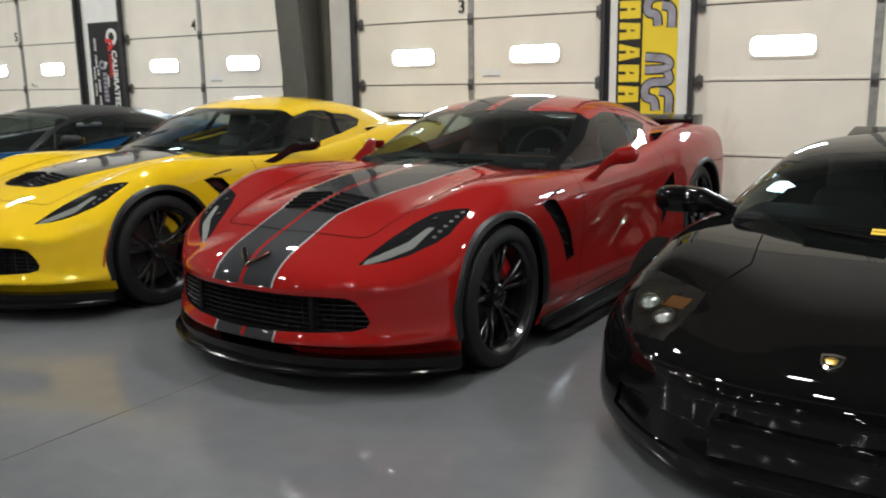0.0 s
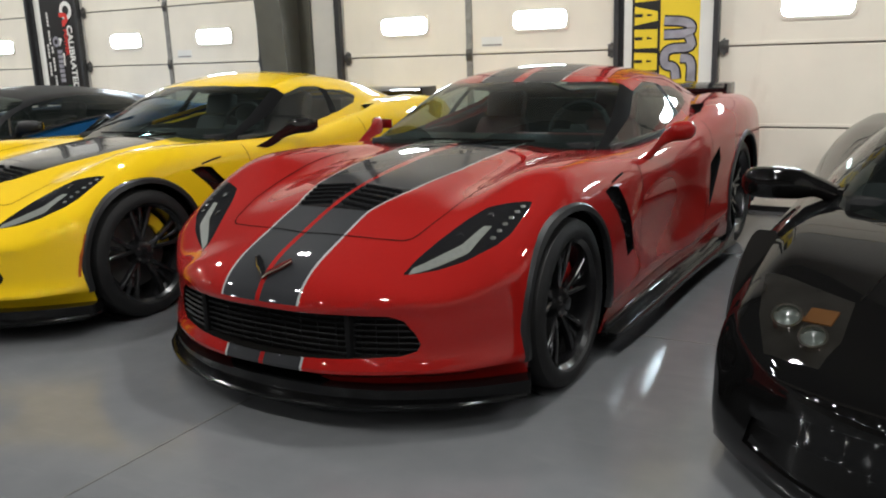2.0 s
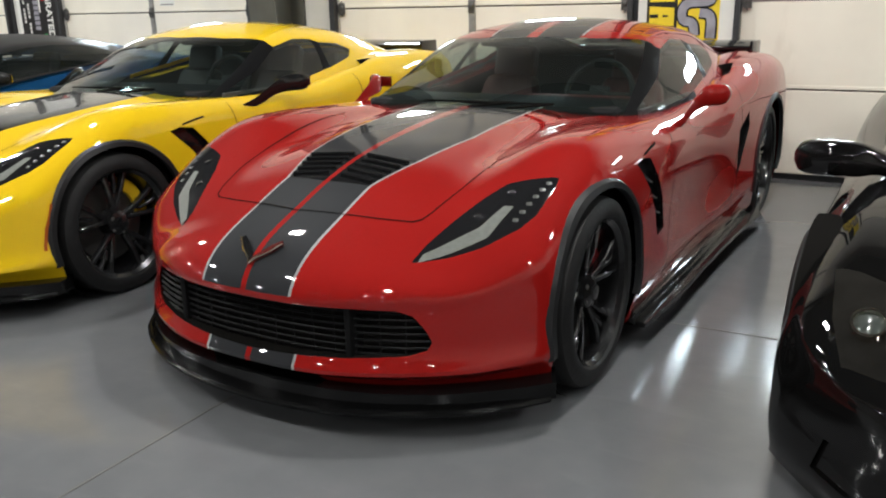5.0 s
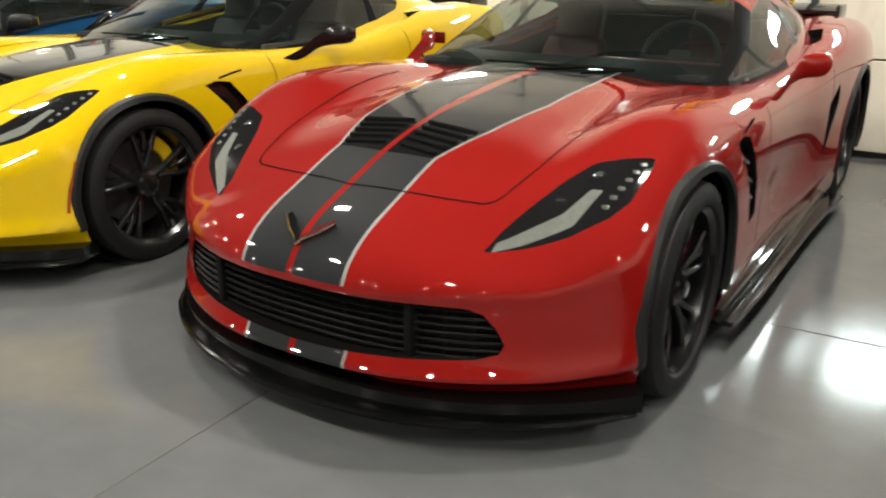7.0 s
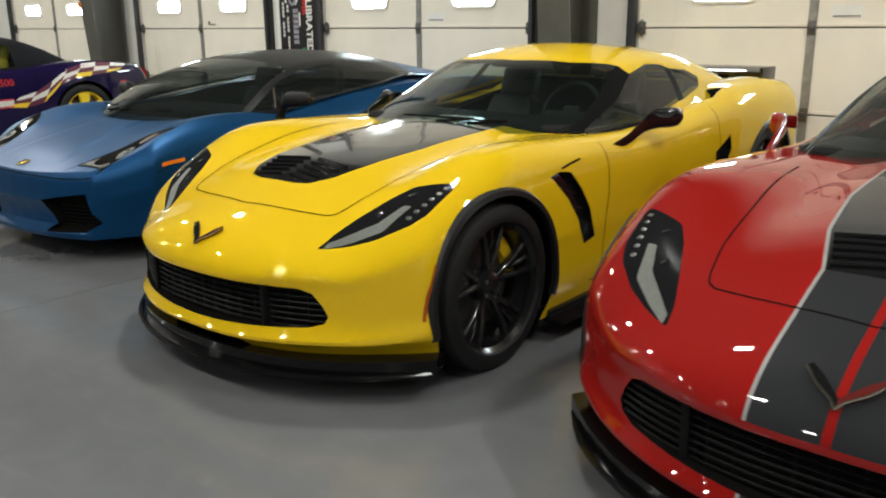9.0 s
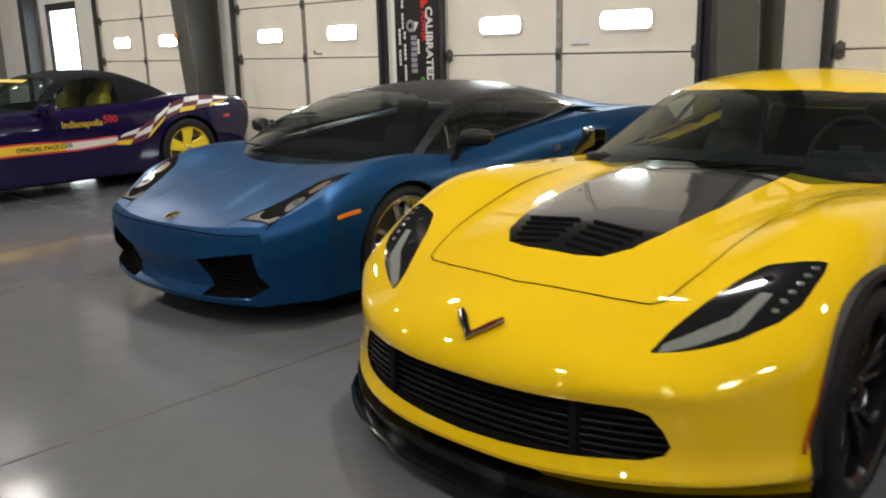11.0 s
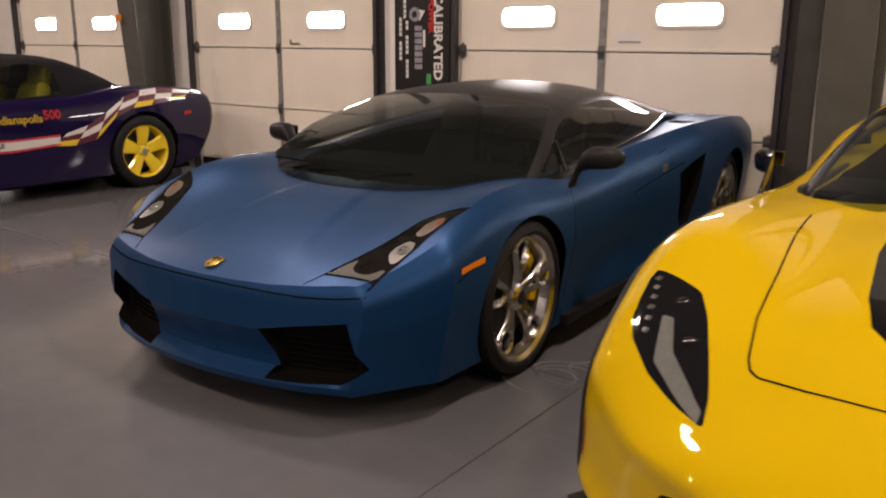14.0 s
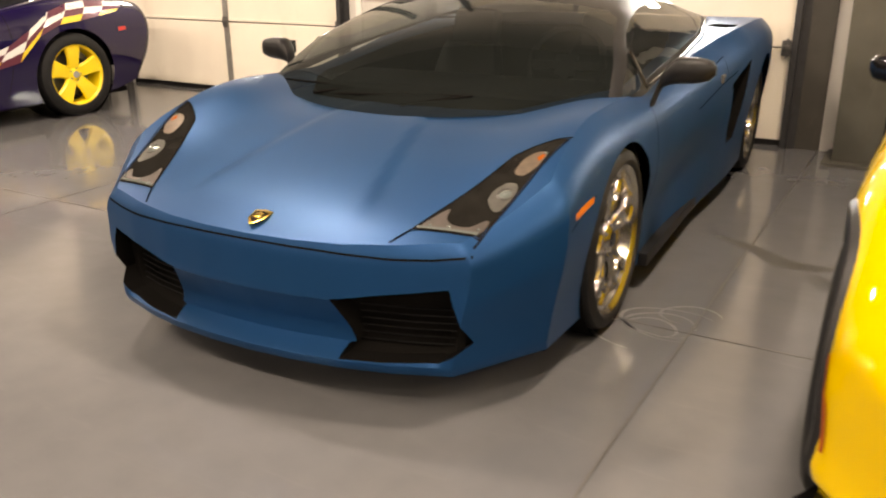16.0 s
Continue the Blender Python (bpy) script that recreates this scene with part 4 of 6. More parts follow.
def tyre_bm(r, rim, w):
    h = w / 2
    prof = [(rim, -h * 0.82), (rim + 0.012, -h * 0.97), (rim + 0.35 * (r - rim), -h), (r - 0.03, -h * 0.97), (r - 0.008, -h * 0.88), (r, -h * 0.7),
            (r, -h * 0.3), (r - 0.006, -h * 0.27), (r, -h * 0.24), (r, h * 0.24), (r - 0.006, h * 0.27), (r, h * 0.3), (r, h * 0.7), (r - 0.008, h * 0.88), (r - 0.03, h * 0.97), (rim + 0.35 * (r - rim), h), (rim + 0.012, h * 0.97), (rim, h * 0.82)]
    return lathe_bm(prof, 56)


def spoke_bm(r0, r1, w0, w1, x0, x1, thick, lean=0.0, bevel=0.006):
    """One spoke along +z from radius r0 to r1; widths w0, w1; its face at x0 (hub) and x1 (rim)."""
    bm = bmesh.new()
    rows = []
    for r, w, x, o in ((r0, w0, x0, 0.0), ((r0 + r1) / 2, (w0 + w1) / 2 * 0.9, (x0 + x1) / 2 + 0.008, lean / 2), (r1, w1, x1, lean)):
        rows.append([bm.verts.new(q) for q in ((x, o - w / 2, r), (x, o + w / 2, r), (x - thick, o + w / 2, r), (x - thick, o - w / 2, r))])
    for p, q in zip(rows, rows[1:]):
        for k in range(4):
            bm.faces.new((p[k], p[(k + 1) % 4], q[(k + 1) % 4], q[k]))
    bm.faces.new(rows[0])
    bm.faces.new(rows[-1])
    bmesh.ops.recalc_face_normals(bm, faces=bm.faces[:])
    bmesh.ops.bevel(bm, geom=bm.edges[:], offset=bevel, segments=1, affect="EDGES")
    return bm


def wheel(car, x, y, r, rim, w, style, rim_mat, cal_mat, cal_angle=0.6):
    """One wheel; its outer face looks to +x (or to -x on the right)."""
    s = 1 if x > 0 else -1
    wh = new("wheel")
    wh.parent = car
    wh.matrix_basis = pose(x - s * w / 2, y, r) @ (Matrix.Identity(4) if s > 0 else pose(0, 0, 0, 0, 0, 180))
    me = part("tyre", tyre_bm(r, rim, w), M["rubber"], wh, "black low-profile tyre")
    h = w / 2
    part("rim", lathe_bm([(rim - 0.03, -h * 0.8), (rim - 0.02, h * 0.3), (rim - 0.012, h * 0.78), (rim + 0.004, h * 0.9), (rim + 0.006, h * 0.8), (rim, -h * 0.8)], 56), rim_mat, wh)
    face = h * 0.72
    if style == "ten":
        first = None
        for k in range(5):
            if first is None:
                arm = merge(*(spoke_bm(0.048, rim - 0.008, 0.026, 0.024, face - 0.03, face, 0.034, lean, 0.005) for lean in (-0.062, 0.062)),
                            spoke_bm(rim * 0.55, rim - 0.008, 0.018, 0.02, face - 0.022, face - 0.008, 0.028, 0.0, 0.004))
                first = part("spoke", arm, rim_mat, wh, "forked black spoke")
            else:
                twin(first, wh, pose(0, 0, 0, 72 * k))
    elif style == "five":
        first = None
        for k in range(5):
            q = part("spoke", spoke_bm(0.04, rim - 0.006, 0.095, 0.15, face - 0.012, face + 0.012, 0.04, 0.0, 0.012), rim_mat, wh) if first is None else twin(first, wh, pose(0, 0, 0, 72 * k))
            first = first or q
    elif style == "holes":
        first = None
        for k in range(5):
            if first is None:
                arm = merge(spoke_bm(0.045, rim - 0.05, 0.05, 0.034, face - 0.02, face, 0.03, 0.05, 0.008), spoke_bm(0.045, rim - 0.05, 0.05, 0.034, face - 0.02, face, 0.03, -0.05, 0.008),
                            moved(lathe_bm([(0.058, -0.03), (0.058, 0.0), (0.05, 0.012), (0.04, 0.004), (0.04, -0.03)], 20), pose(face - 0.004, 0, rim - 0.066)))
                first = part("spoke", arm, rim_mat, wh)
            else:
                twin(first, wh, pose(0, 0, 0, 72 * k))
        part("inner_ring", lathe_bm([(rim - 0.04, face - 0.03), (rim - 0.022, face + 0.006), (rim - 0.006, face + 0.006), (rim - 0.004, face - 0.03)], 48), rim_mat, wh)
    part("hub", lathe_bm([(0.0, face + 0.004), (0.032, face + 0.002), (0.055, face - 0.012), (0.065, face - 0.05), (0.065, -0.02), (0.0, -0.02)], 24), rim_mat, wh)
    part("hub_cap", lathe_bm([(0.0, face + 0.012), (0.026, face + 0.01), (0.03, face)], 20), M["gloss_black"] if style != "five" else M["silver"], wh, "round hub cap")
    first = None
    for k in range(5):
        q = part("lug_nut", lathe_bm([(0.0, face - 0.004), (0.009, face - 0.006), (0.011, face - 0.03)], 8), M["steel"], wh) if first is None else first
        if first is None:
            first = q
            q.matrix_basis = pose(0, 0.045, 0)
        else:
            twin(first, wh, pose(0, 0, 0, 72 * k) @ pose(0, 0.045, 0))
    part("brake_disc", lathe_bm([(0.06, -0.01), (rim * 0.74, -0.01), (rim * 0.74, 0.018), (0.06, 0.018)], 40), M["disc"], wh, "grey steel brake disc")
    bm = bmesh.new()
    arc = []
    for k in range(9):
        a = cal_angle - 0.55 + 1.1 * k / 8
        arc.append([bm.verts.new((d, rr * math.cos(a) * s, rr * math.sin(a))) for rr, d in ((rim * 0.62, -0.03), (rim * 0.87, -0.03), (rim * 0.87, 0.04), (rim * 0.62, 0.045))])
    for p, q in zip(arc, arc[1:]):
        for k in range(4):
            bm.faces.new((p[k], p[(k + 1) % 4], q[(k + 1) % 4], q[k]))
    bm.faces.new(arc[0])
    bm.faces.new(arc[-1])
    bmesh.ops.recalc_face_normals(bm, faces=bm.faces[:])
    bmesh.ops.bevel(bm, geom=bm.edges[:], offset=0.006, segments=1, affect="EDGES")
    part("brake_caliper", bm, cal_mat, wh, "painted brake caliper")
    return wh


def arches(car, bm, spots, flare_mat, flare_w=0.017, proud=0.007):
    """Cuts the wheel openings, and lays a lip round each and a dark liner behind."""
    tree = mathutils.bvhtree.BVHTree.FromBMesh(bm)
    for cy, cz, r in spots:
        for s in (1, -1):
            if flare_mat:
                fb = bmesh.new()
                prev = None
                for k in range(41):
                    a = radians(-18 + 216 * k / 40)
                    ring = []
                    for q, up in ((r - 0.004, -0.015), (r - 0.004, proud), (r + flare_w * 0.55, proud + 0.002), (r + flare_w, -0.004)):
                        hit, nor = surface_point(tree, cy + q * math.cos(a), cz + q * math.sin(a), "side", back=s < 0)
                        if hit is None or abs(hit.x) < 0.6:
                            ring = None
                            break
                        ring.append(fb.verts.new(Vector((hit.x + s * up, hit.y, hit.z))))
                    if ring and prev:
                        for i in range(3):
                            fb.faces.new((prev[i], prev[i + 1], ring[i + 1], ring[i]))
                    prev = ring
                bmesh.ops.recalc_face_normals(fb, faces=fb.faces[:])
                fb.normal_update()
                if sum(f.normal.x * s for f in fb.faces) < 0:
                    bmesh.ops.reverse_faces(fb, faces=fb.faces[:])
                if fb.faces:
                    part("wheel_arch_trim", fb, flare_mat, car, "dark grey wheel arch trim")
                else:
                    fb.free()
    for cy, cz, r in spots:
        for keep in (lambda c, n: c.x > 0.55 and n.x > 0.02, lambda c, n: c.x < -0.55 and n.x < -0.02):
            got = cut(bm, circle(cy, cz, r, 40), "side", keep)
            if got:
                bmesh.ops.delete(bm, geom=got, context="FACES")
        liner = lathe_bm([(r + 0.006, -0.42), (r + 0.006, 0.42)], 40)
        n = 0
        for s in (1, -1):
            lb = lathe_bm([(0.1, -0.16), (r + 0.004, -0.16), (r + 0.004, 0.13)], 40)
            o = part("wheel_liner", lb, M["gap"], car, "black wheel housing")
            o.location = (s * 0.73, cy, cz)
            if s < 0:
                o.rotation_euler = (0, 0, math.pi)
        liner.free()


def seat(car, x, y, z, mat, h=0.62):
    """A bucket seat with cushion, back and headrest."""
    st = new("seat")
    st.parent = car
    st.matrix_basis = pose(x, y, z)
    part("cushion", box_bm(-0.25, 0.25, -0.45, 0.05, 0.0, 0.16, 0.05, 3), mat, st)
    back_bm = box_bm(-0.25, 0.25, -0.06, 0.07, 0.0, h, 0.055, 3)
    for v in back_bm.verts:
        v.co.x *= 1.0 - 0.42 * (v.co.z / h) ** 2
        v.co.y -= 0.05 * (v.co.x / 0.25) ** 2
    part("backrest", moved(back_bm, pose(0, 0.02, 0.1, -18)), mat, st)
    part("headrest", moved(box_bm(-0.13, 0.13, -0.05, 0.05, h - 0.02, h + 0.17, 0.045, 3), pose(0, 0.02, 0.1, -18)), mat, st)
    return st


def steering_wheel(car, x, y, z):
    pts = [(0.175 * math.cos(2 * math.pi * k / 24), 0.175 * math.sin(2 * math.pi * k / 24), 0) for k in range(25)]
    bm = merge(tube_bm(pts, 0.014, 8), box_bm(-0.16, 0.16, -0.02, 0.02, -0.012, 0.012, 0.005), box_bm(-0.02, 0.02, -0.16, 0.0, -0.012, 0.012, 0.005), box_bm(-0.05, 0.05, -0.05, 0.05, -0.02, 0.015, 0.01))
    o = part("steering_wheel", moved(bm, pose(x, y, z, 68)), M["rubber"], car, "dark steering wheel")
    return o


def wiper(car, p0, p1, p2):
    part("wiper", merge(tube_bm([p0, p1], 0.006, 6), tube_bm([p1, p2], 0.0045, 6)), M["gap"], car, "black windscreen wiper")


# ---- the wide coupe, built twice
COUPE = dict(
    nose=-0.79, sweep=0.39, sweep_pow=2.6, tail=3.50, tail_sweep=0.26,
    face=curve((0, 0.075), (0.1, 0.045), (0.21, -0.012), (0.3, 0.012), (0.45, 0.022), (0.7, 0.02), (0.93, 0.0), (1, 0.03)),
    tail_face=curve((0, -0.12), (0.4, -0.02), (0.8, 0.0), (1, -0.03)),
    half=curve((-0.9, 0.855), (-0.5, 0.88), (0, 0.935), (0.6, 0.938), (1.3, 0.93), (2.0, 0.955), (2.7, 0.985), (3.2, 0.96), (3.5, 0.92)),
    side=curve((0, 0.965), (0.22, 1.0), (0.55, 1.0), (0.8, 0.985), (0.93, 0.95), (1, 0.88)),
    under=curve((-0.9, 0.155), (-0.36, 0.153), (0.0, 0.14), (0.36, 0.115), (3.0, 0.14), (3.5, 0.25)),
)
coupe_c = curve((-0.82, 0.435), (-0.78, 0.482), (-0.73, 0.533), (-0.66, 0.58), (-0.5, 0.647), (-0.34, 0.706), (-0.115, 0.76), (0.1, 0.79), (0.4, 0.822), (0.8, 0.845), (1.2, 0.855), (2.0, 0.885), (2.7, 0.918), (3.2, 0.925), (3.5, 0.91))
coupe_f = curve((-0.7, -0.01), (-0.45, 0.004), (-0.2, 0.022), (0.05, 0.052), (0.3, 0.032), (0.55, 0.0), (0.9, -0.035), (1.2, -0.05), (1.6, -0.045), (1.9, -0.015), (2.4, 0.05), (2.8, 0.05), (3.3, 0.0))


coupe_fall = curve((-0.85, 0.9), (-0.6, 1.0), (-0.41, 0.54), (-0.25, 0.27), (-0.1, 0.13), (0.15, 0.0), (0.3, 0.0))


def coupe_top(x, y):
    v = np.clip((y + 0.45) / 0.5, 0, 1) * np.clip((1.1 - y) / 0.5, 0, 1)
    return coupe_c(y) + coupe_f(y) * bump_at(x, 0.72, 0.2) - 0.035 * v * bump_at(x, 0.47, 0.13) + 0.012 * v * bump_at(x, 0.0, 0.2) - 0.085 * coupe_fall(y) * np.minimum((x / 0.52) ** 2, 2.6)


COUPE["top"] = coupe_top
COUPE["pinch"] = lambda a, b, y: -0.035 * bump_at(y, 1.35, 0.8) * bump_at(b, 0.42, 0.32) * (a > 0.99)


def both(poly):
    """An outline given for one half, closed by its mirror image."""
    return poly + [(-u, v) for u, v in reversed(poly) if abs(u) > 1e-6]


def take(bm, poly, view, keep, name, mat, car, label="", sink=None, scale=1.0):
    """Cuts an outline out of a panel and makes it a part, sunk by a vector if one is given."""
    got = cut(bm, poly, view, keep)
    if not got:
        return None
    out = lift(bm, got)
    if sink:
        push(out, sink, scale)
    return part(name, out, mat, car, label)


def take_pair(bm, poly, view, name, mat, car, label="", sink=None):
    """The same outline on the left and on the right side."""
    if view == "side":
        a = take(bm, poly, view, LEFT, name, mat, car, label, sink)
        b = take(bm, poly, view, RIGHT, name, mat, car, label, (-sink[0], sink[1], sink[2]) if sink else None)
    else:
        keep = UP if view == "top" else FRONT
        a = take(bm, poly, view, keep, name, mat, car, label, sink)
        b = take(bm, flip(poly), view, keep, name, mat, car, label, (-sink[0], sink[1], sink[2]) if sink else None)
    return a, b


def seam(car, tree, pts, view, width=0.006, back=False, mat=None, name="panel_gap"):
    bm = ribbon_bm(tree, pts, view, width, back=back)
    if bm.faces:
        return part(name, bm, mat or M["gap"], car)
    bm.free()


def mirror_housing(car, mat, stations, glass_y):
    """A door mirror swept from its foot on the door out to the housing: stations (x, y, z, half depth, half height)."""
    for s in (1, -1):
        o = new("door_mirror")
        o.parent = car
        cols = [curve(*[(k / (len(stations) - 1), st[i]) for k, st in enumerate(stations)]) for i in range(5)]
        bm, rows = bmesh.new(), []
        n = 26
        for k in range(n + 1):
            x, y, z, d, h = (float(c(k / n)) for c in cols)
            end = min(1.0, 0.35 + 0.65 * math.sqrt(max(0.0, 1 - max(0.0, (k / n - 0.86) / 0.14) ** 2)))
            ring = []
            for q in range(16):
                a = 2 * math.pi * q / 16
                ca, sa = math.cos(a), math.sin(a)
                ring.append(bm.verts.new((s * x, y + d * end * math.copysign(abs(ca) ** 0.7, ca), z + h * end * math.copysign(abs(sa) ** 0.7, sa))))
            rows.append(ring)
        for p, q in zip(rows, rows[1:]):
            for k in range(16):
                bm.faces.new((p[k], p[(k + 1) % 16], q[(k + 1) % 16], q[k]))
        bm.faces.new(rows[0])
        bm.faces.new(rows[-1])
        bmesh.ops.recalc_face_normals(bm, faces=bm.faces[:])
        part("housing", bm, mat, o)
        x0, x1, z0, h0 = stations[-2][0] - 0.02, stations[-1][0] - 0.02, stations[-1][2], stations[-2][4]
        part("glass", box_bm(min(s * x0, s * x1), max(s * x0, s * x1), glass_y, glass_y + 0.004, z0 - h0 * 0.6, z0 + h0 * 0.6, 0.001), M["chrome"], o, "mirror glass", smooth=False)


def plan_lip(outer, inner, z0, z1):
    """A flat lip between two plan lines."""
    return prism_bm(outer + inner[::-1], 2, z0, z1)


def drape(bm, tree, gap=0.003, back=False):
    """Lays a flat print onto the flank under it."""
    for v in bm.verts:
        hit, nor = surface_point(tree, v.co.y, v.co.z, "side", back)
        if hit is not None:
            v.co.x = hit.x + (-gap if back else gap)
    return bm


def cell_bm(tree, quad, view="side", gap=0.002, n=4):
    """A four-cornered patch (u, v) laid on a surface."""
    bm = bmesh.new()
    rows = []
    for i in range(n + 1):
        row = []
        for j in range(n + 1):
            s, t = i / n, j / n
            u, v = ((1 - s) * ((1 - t) * quad[0][k] + t * quad[1][k]) + s * ((1 - t) * quad[3][k] + t * quad[2][k]) for k in (0, 1))
            hit, nor = surface_point(tree, u, v, view)
            if hit is None:
                hit, nor = Vector((0.9, u, v)), Vector((1, 0, 0))
            row.append(bm.verts.new(hit + nor * gap))
        rows.append(row)
    for p, q in zip(rows, rows[1:]):
        for k in range(n):
            bm.faces.new((p[k], p[k + 1], q[k + 1], q[k]))
    bmesh.ops.recalc_face_normals(bm, faces=bm.faces[:])
    bm.normal_update()
    if sum(f.normal.x if view == "side" else f.normal.z for f in bm.faces) < 0:
        bmesh.ops.reverse_faces(bm, faces=bm.faces[:])
    return bm


def wide_coupe(m, label, paint, mirror_mat, seat_mat, cal_mat, stripes):
    car = thing("sports_coupe", m, label, "car", "row of parked sports cars")
    bm = body_shell(COUPE, nx=56, ny=128, nz=26)
    top = canopy_bm(0.60, 3.3, curve((0.6, 0.34), (1.0, 0.26), (1.5, 0.08), (2.2, 0.0), (3.3, -0.1)),
                    curve((0.60, 0.815), (1.0, 0.985), (1.3, 1.108), (1.5, 1.162), (1.8, 1.196), (2.1, 1.182), (2.6, 1.095), (3.0, 0.985), (3.3, 0.92)),
                    curve((0.60, 0.68), (1.0, 0.65), (1.4, 0.58), (1.8, 0.56), (2.3, 0.55), (2.8, 0.5), (3.3, 0.45)),
                    curve((0.60, 0.0), (1.0, 0.03), (1.4, 0.05), (1.8, 0.06), (2.4, 0.05), (3.3, 0.02)),
                    curve((0.60, 0.72), (1.0, 0.78), (1.5, 0.815), (2.0, 0.80), (2.5, 0.72), (3.3, 0.55)),
                    curve((0.60, 0.78), (1.0, 0.785), (1.5, 0.80), (2.2, 0.87), (2.8, 0.92), (3.3, 0.92)), soft=1)
    tree = mathutils.bvhtree.BVHTree.FromBMesh(bm)
    arches(car, bm, ((0, 0.333, 0.362), (2.71, 0.34, 0.376)), M["flare"], 0.030, 0.010)

    # nose
    take(bm, both([(0, 0.428), (0.2, 0.428), (0.4, 0.426), (0.51, 0.422), (0.555, 0.405), (0.588, 0.36), (0.605, 0.32), (0.593, 0.295), (0.545, 0.28), (0.36, 0.268), (0.15, 0.258), (0, 0.254)]),
         "front", FRONT, "grille_opening", M["gap"], car, "black recessed grille opening", (0, 0.07, 0))
    take(bm, both([(0, 0.208), (0.17, 0.205), (0.205, 0.192), (0.255, 0.162), (0.262, 0.14), (0, 0.14)]), "front", FRONT, "chin_recess", M["lip"], car, "black stepped recess in the chin", (0, 0.03, 0))
    for z in (0.275, 0.297, 0.319, 0.341, 0.363, 0.385, 0.407):
        w = 0.595 - 0.5 * max(0, z - 0.34) - 1.6 * max(0, 0.30 - z)
        bar_pts = [(w * k / 12, COUPE["nose"] + 0.055 + 0.39 * (abs(w * k / 12) / 0.93) ** 2.6, z) for k in range(-12, 13)]
        part("grille_bar", tube_bm(bar_pts, 0.0045, 6), M["grille"], car, "thin black grille bar")
    for k in range(-7, 8):
        x = 0.075 * k
        y = COUPE["nose"] + 0.06 + 0.39 * (abs(x) / 0.93) ** 2.6
        part("grille_bar", tube_bm([(x, y, 0.26), (x, y, 0.424)], 0.004, 5), M["grille"], car, "thin black grille bar")
    for s in (1, -1):
        part("grille_fin", box_bm(s * 0.36 - 0.012, s * 0.36 + 0.012, -0.72, -0.62, 0.262, 0.424, 0.005), M["grille"], car)
    hl = [(0.503, -0.572), (0.518, -0.50), (0.56, -0.398), (0.608, -0.288), (0.657, -0.208), (0.738, -0.168), (0.808, -0.137), (0.815, -0.172), (0.803, -0.30), (0.772, -0.36), (0.695, -0.44), (0.605, -0.505)]
    led = [(0.522, -0.560), (0.60, -0.495), (0.690, -0.415), (0.722, -0.295), (0.690, -0.302), (0.650, -0.395), (0.585, -0.462), (0.523, -0.530)]
    hl, led = rounded(hl, 0.14, 2), rounded(led, 0.08, 2)
    for flipped in (False, True):
        f = flip if flipped else list
        a = take(bm, f(led), "top", UP, "light_strip", M["led"], car, "white daytime light strip")
        h = take(bm, f(hl), "top", UP, "headlight", M["lamp_black"], car, "dark smoked headlight glass")
        a.parent = h
        s = -1 if flipped else 1
        for k in range(6):
            x, y = 0.748 + 0.008 * k, -0.338 + 0.033 * k
            hit, nor = surface_point(tree, s * x, y, "top")
            part("led_cell", moved(box_bm(-0.010, 0.010, -0.008, 0.008, -0.004, 0.001, 0.003, 2), Matrix.Translation(hit) @ nor.to_track_quat("Z", "Y").to_matrix().to_4x4()), M["led_dim"], h, "small square lamp cell")
        for x, y in ((0.625, -0.365), (0.69, -0.25)):
            hit, nor = surface_point(tree, s * x, y, "top")
            part("projector", moved(lathe_bm([(0.0, 0.003), (0.013, 0.0015), (0.022, -0.004)], 20), Matrix.Translation(hit) @ nor.to_track_quat("X", "Y").to_matrix().to_4x4()), M["lamp_black"], h, "dark projector lens")
        if not stripes:
            part("side_marker", ribbon_bm(tree, [(-0.40, 0.30), (-0.385, 0.40), (-0.352, 0.50)], "side", 0.010, 0.003, back=flipped), M["marker_dull"], car, "narrow side marker lamp")

    # bonnet: louvred insert, seams, emblem
    if stripes:
        for s in (1, -1):
            take(bm, [(s * 0.011, -0.342), (s * 0.182, -0.335), (s * 0.247, -0.115), (s * 0.011, -0.135)], "top", UP, "hood_louvre_panel", M["gloss_black"], car, "black louvred hood insert")
        for s in (1, -1):
            for x0, x1, mt, nm, lb in ((0.011, 0.182, M["stripe"], "racing_stripe", "graphite grey racing stripe"), (0.182, 0.192, M["silver"], "pinstripe", "silver edge line")):
                take(bm, [(s * x0, -0.90), (s * x1, -0.90), (s * x1, -0.335), (s * (x1 + 0.065), -0.115), (s * (x1 + 0.11), 0.2), (s * (x1 + 0.115), 0.9), (s * (x0 + (0.115 if x0 > 0.1 else 0.01)), 0.9), (s * (x0 + (0.11 if x0 > 0.1 else 0.01)), 0.2), (s * (x0 + (0.065 if x0 > 0.1 else 0)), -0.115), (s * x0, -0.335)],
                     "top", lambda c, n: n.z > 0.25 and c.y < 0.9, nm, mt, car, lb)
                take(bm, [(s * x0, 0.258), (s * x1, 0.258), (s * x1, 0.21), (s * x0, 0.21)], "front", FRONT, nm, mt, car, lb)
            for x0, x1, mt, nm, lb in ((0.03, 0.25, M["stripe"], "racing_stripe", "graphite grey racing stripe"), (0.25, 0.262, M["silver"], "pinstripe", "silver edge line")):
                take(top, [(s * x0, 1.2), (s * x1, 1.2), (s * x1, 2.4), (s * x0, 2.4)], "top", lambda c, n: n.z > 0.2 and c.y > 1.3 + 0.25 * (c.x / 0.56) ** 2, nm, mt, car, lb)
    else:
        take(bm, both([(0, -0.345), (0.1, -0.345), (0.185, -0.325), (0.25, -0.245), (0.285, -0.115), (0, -0.135)]), "top", UP, "hood_louvre_panel", M["gloss_black"], car, "black louvred hood insert")
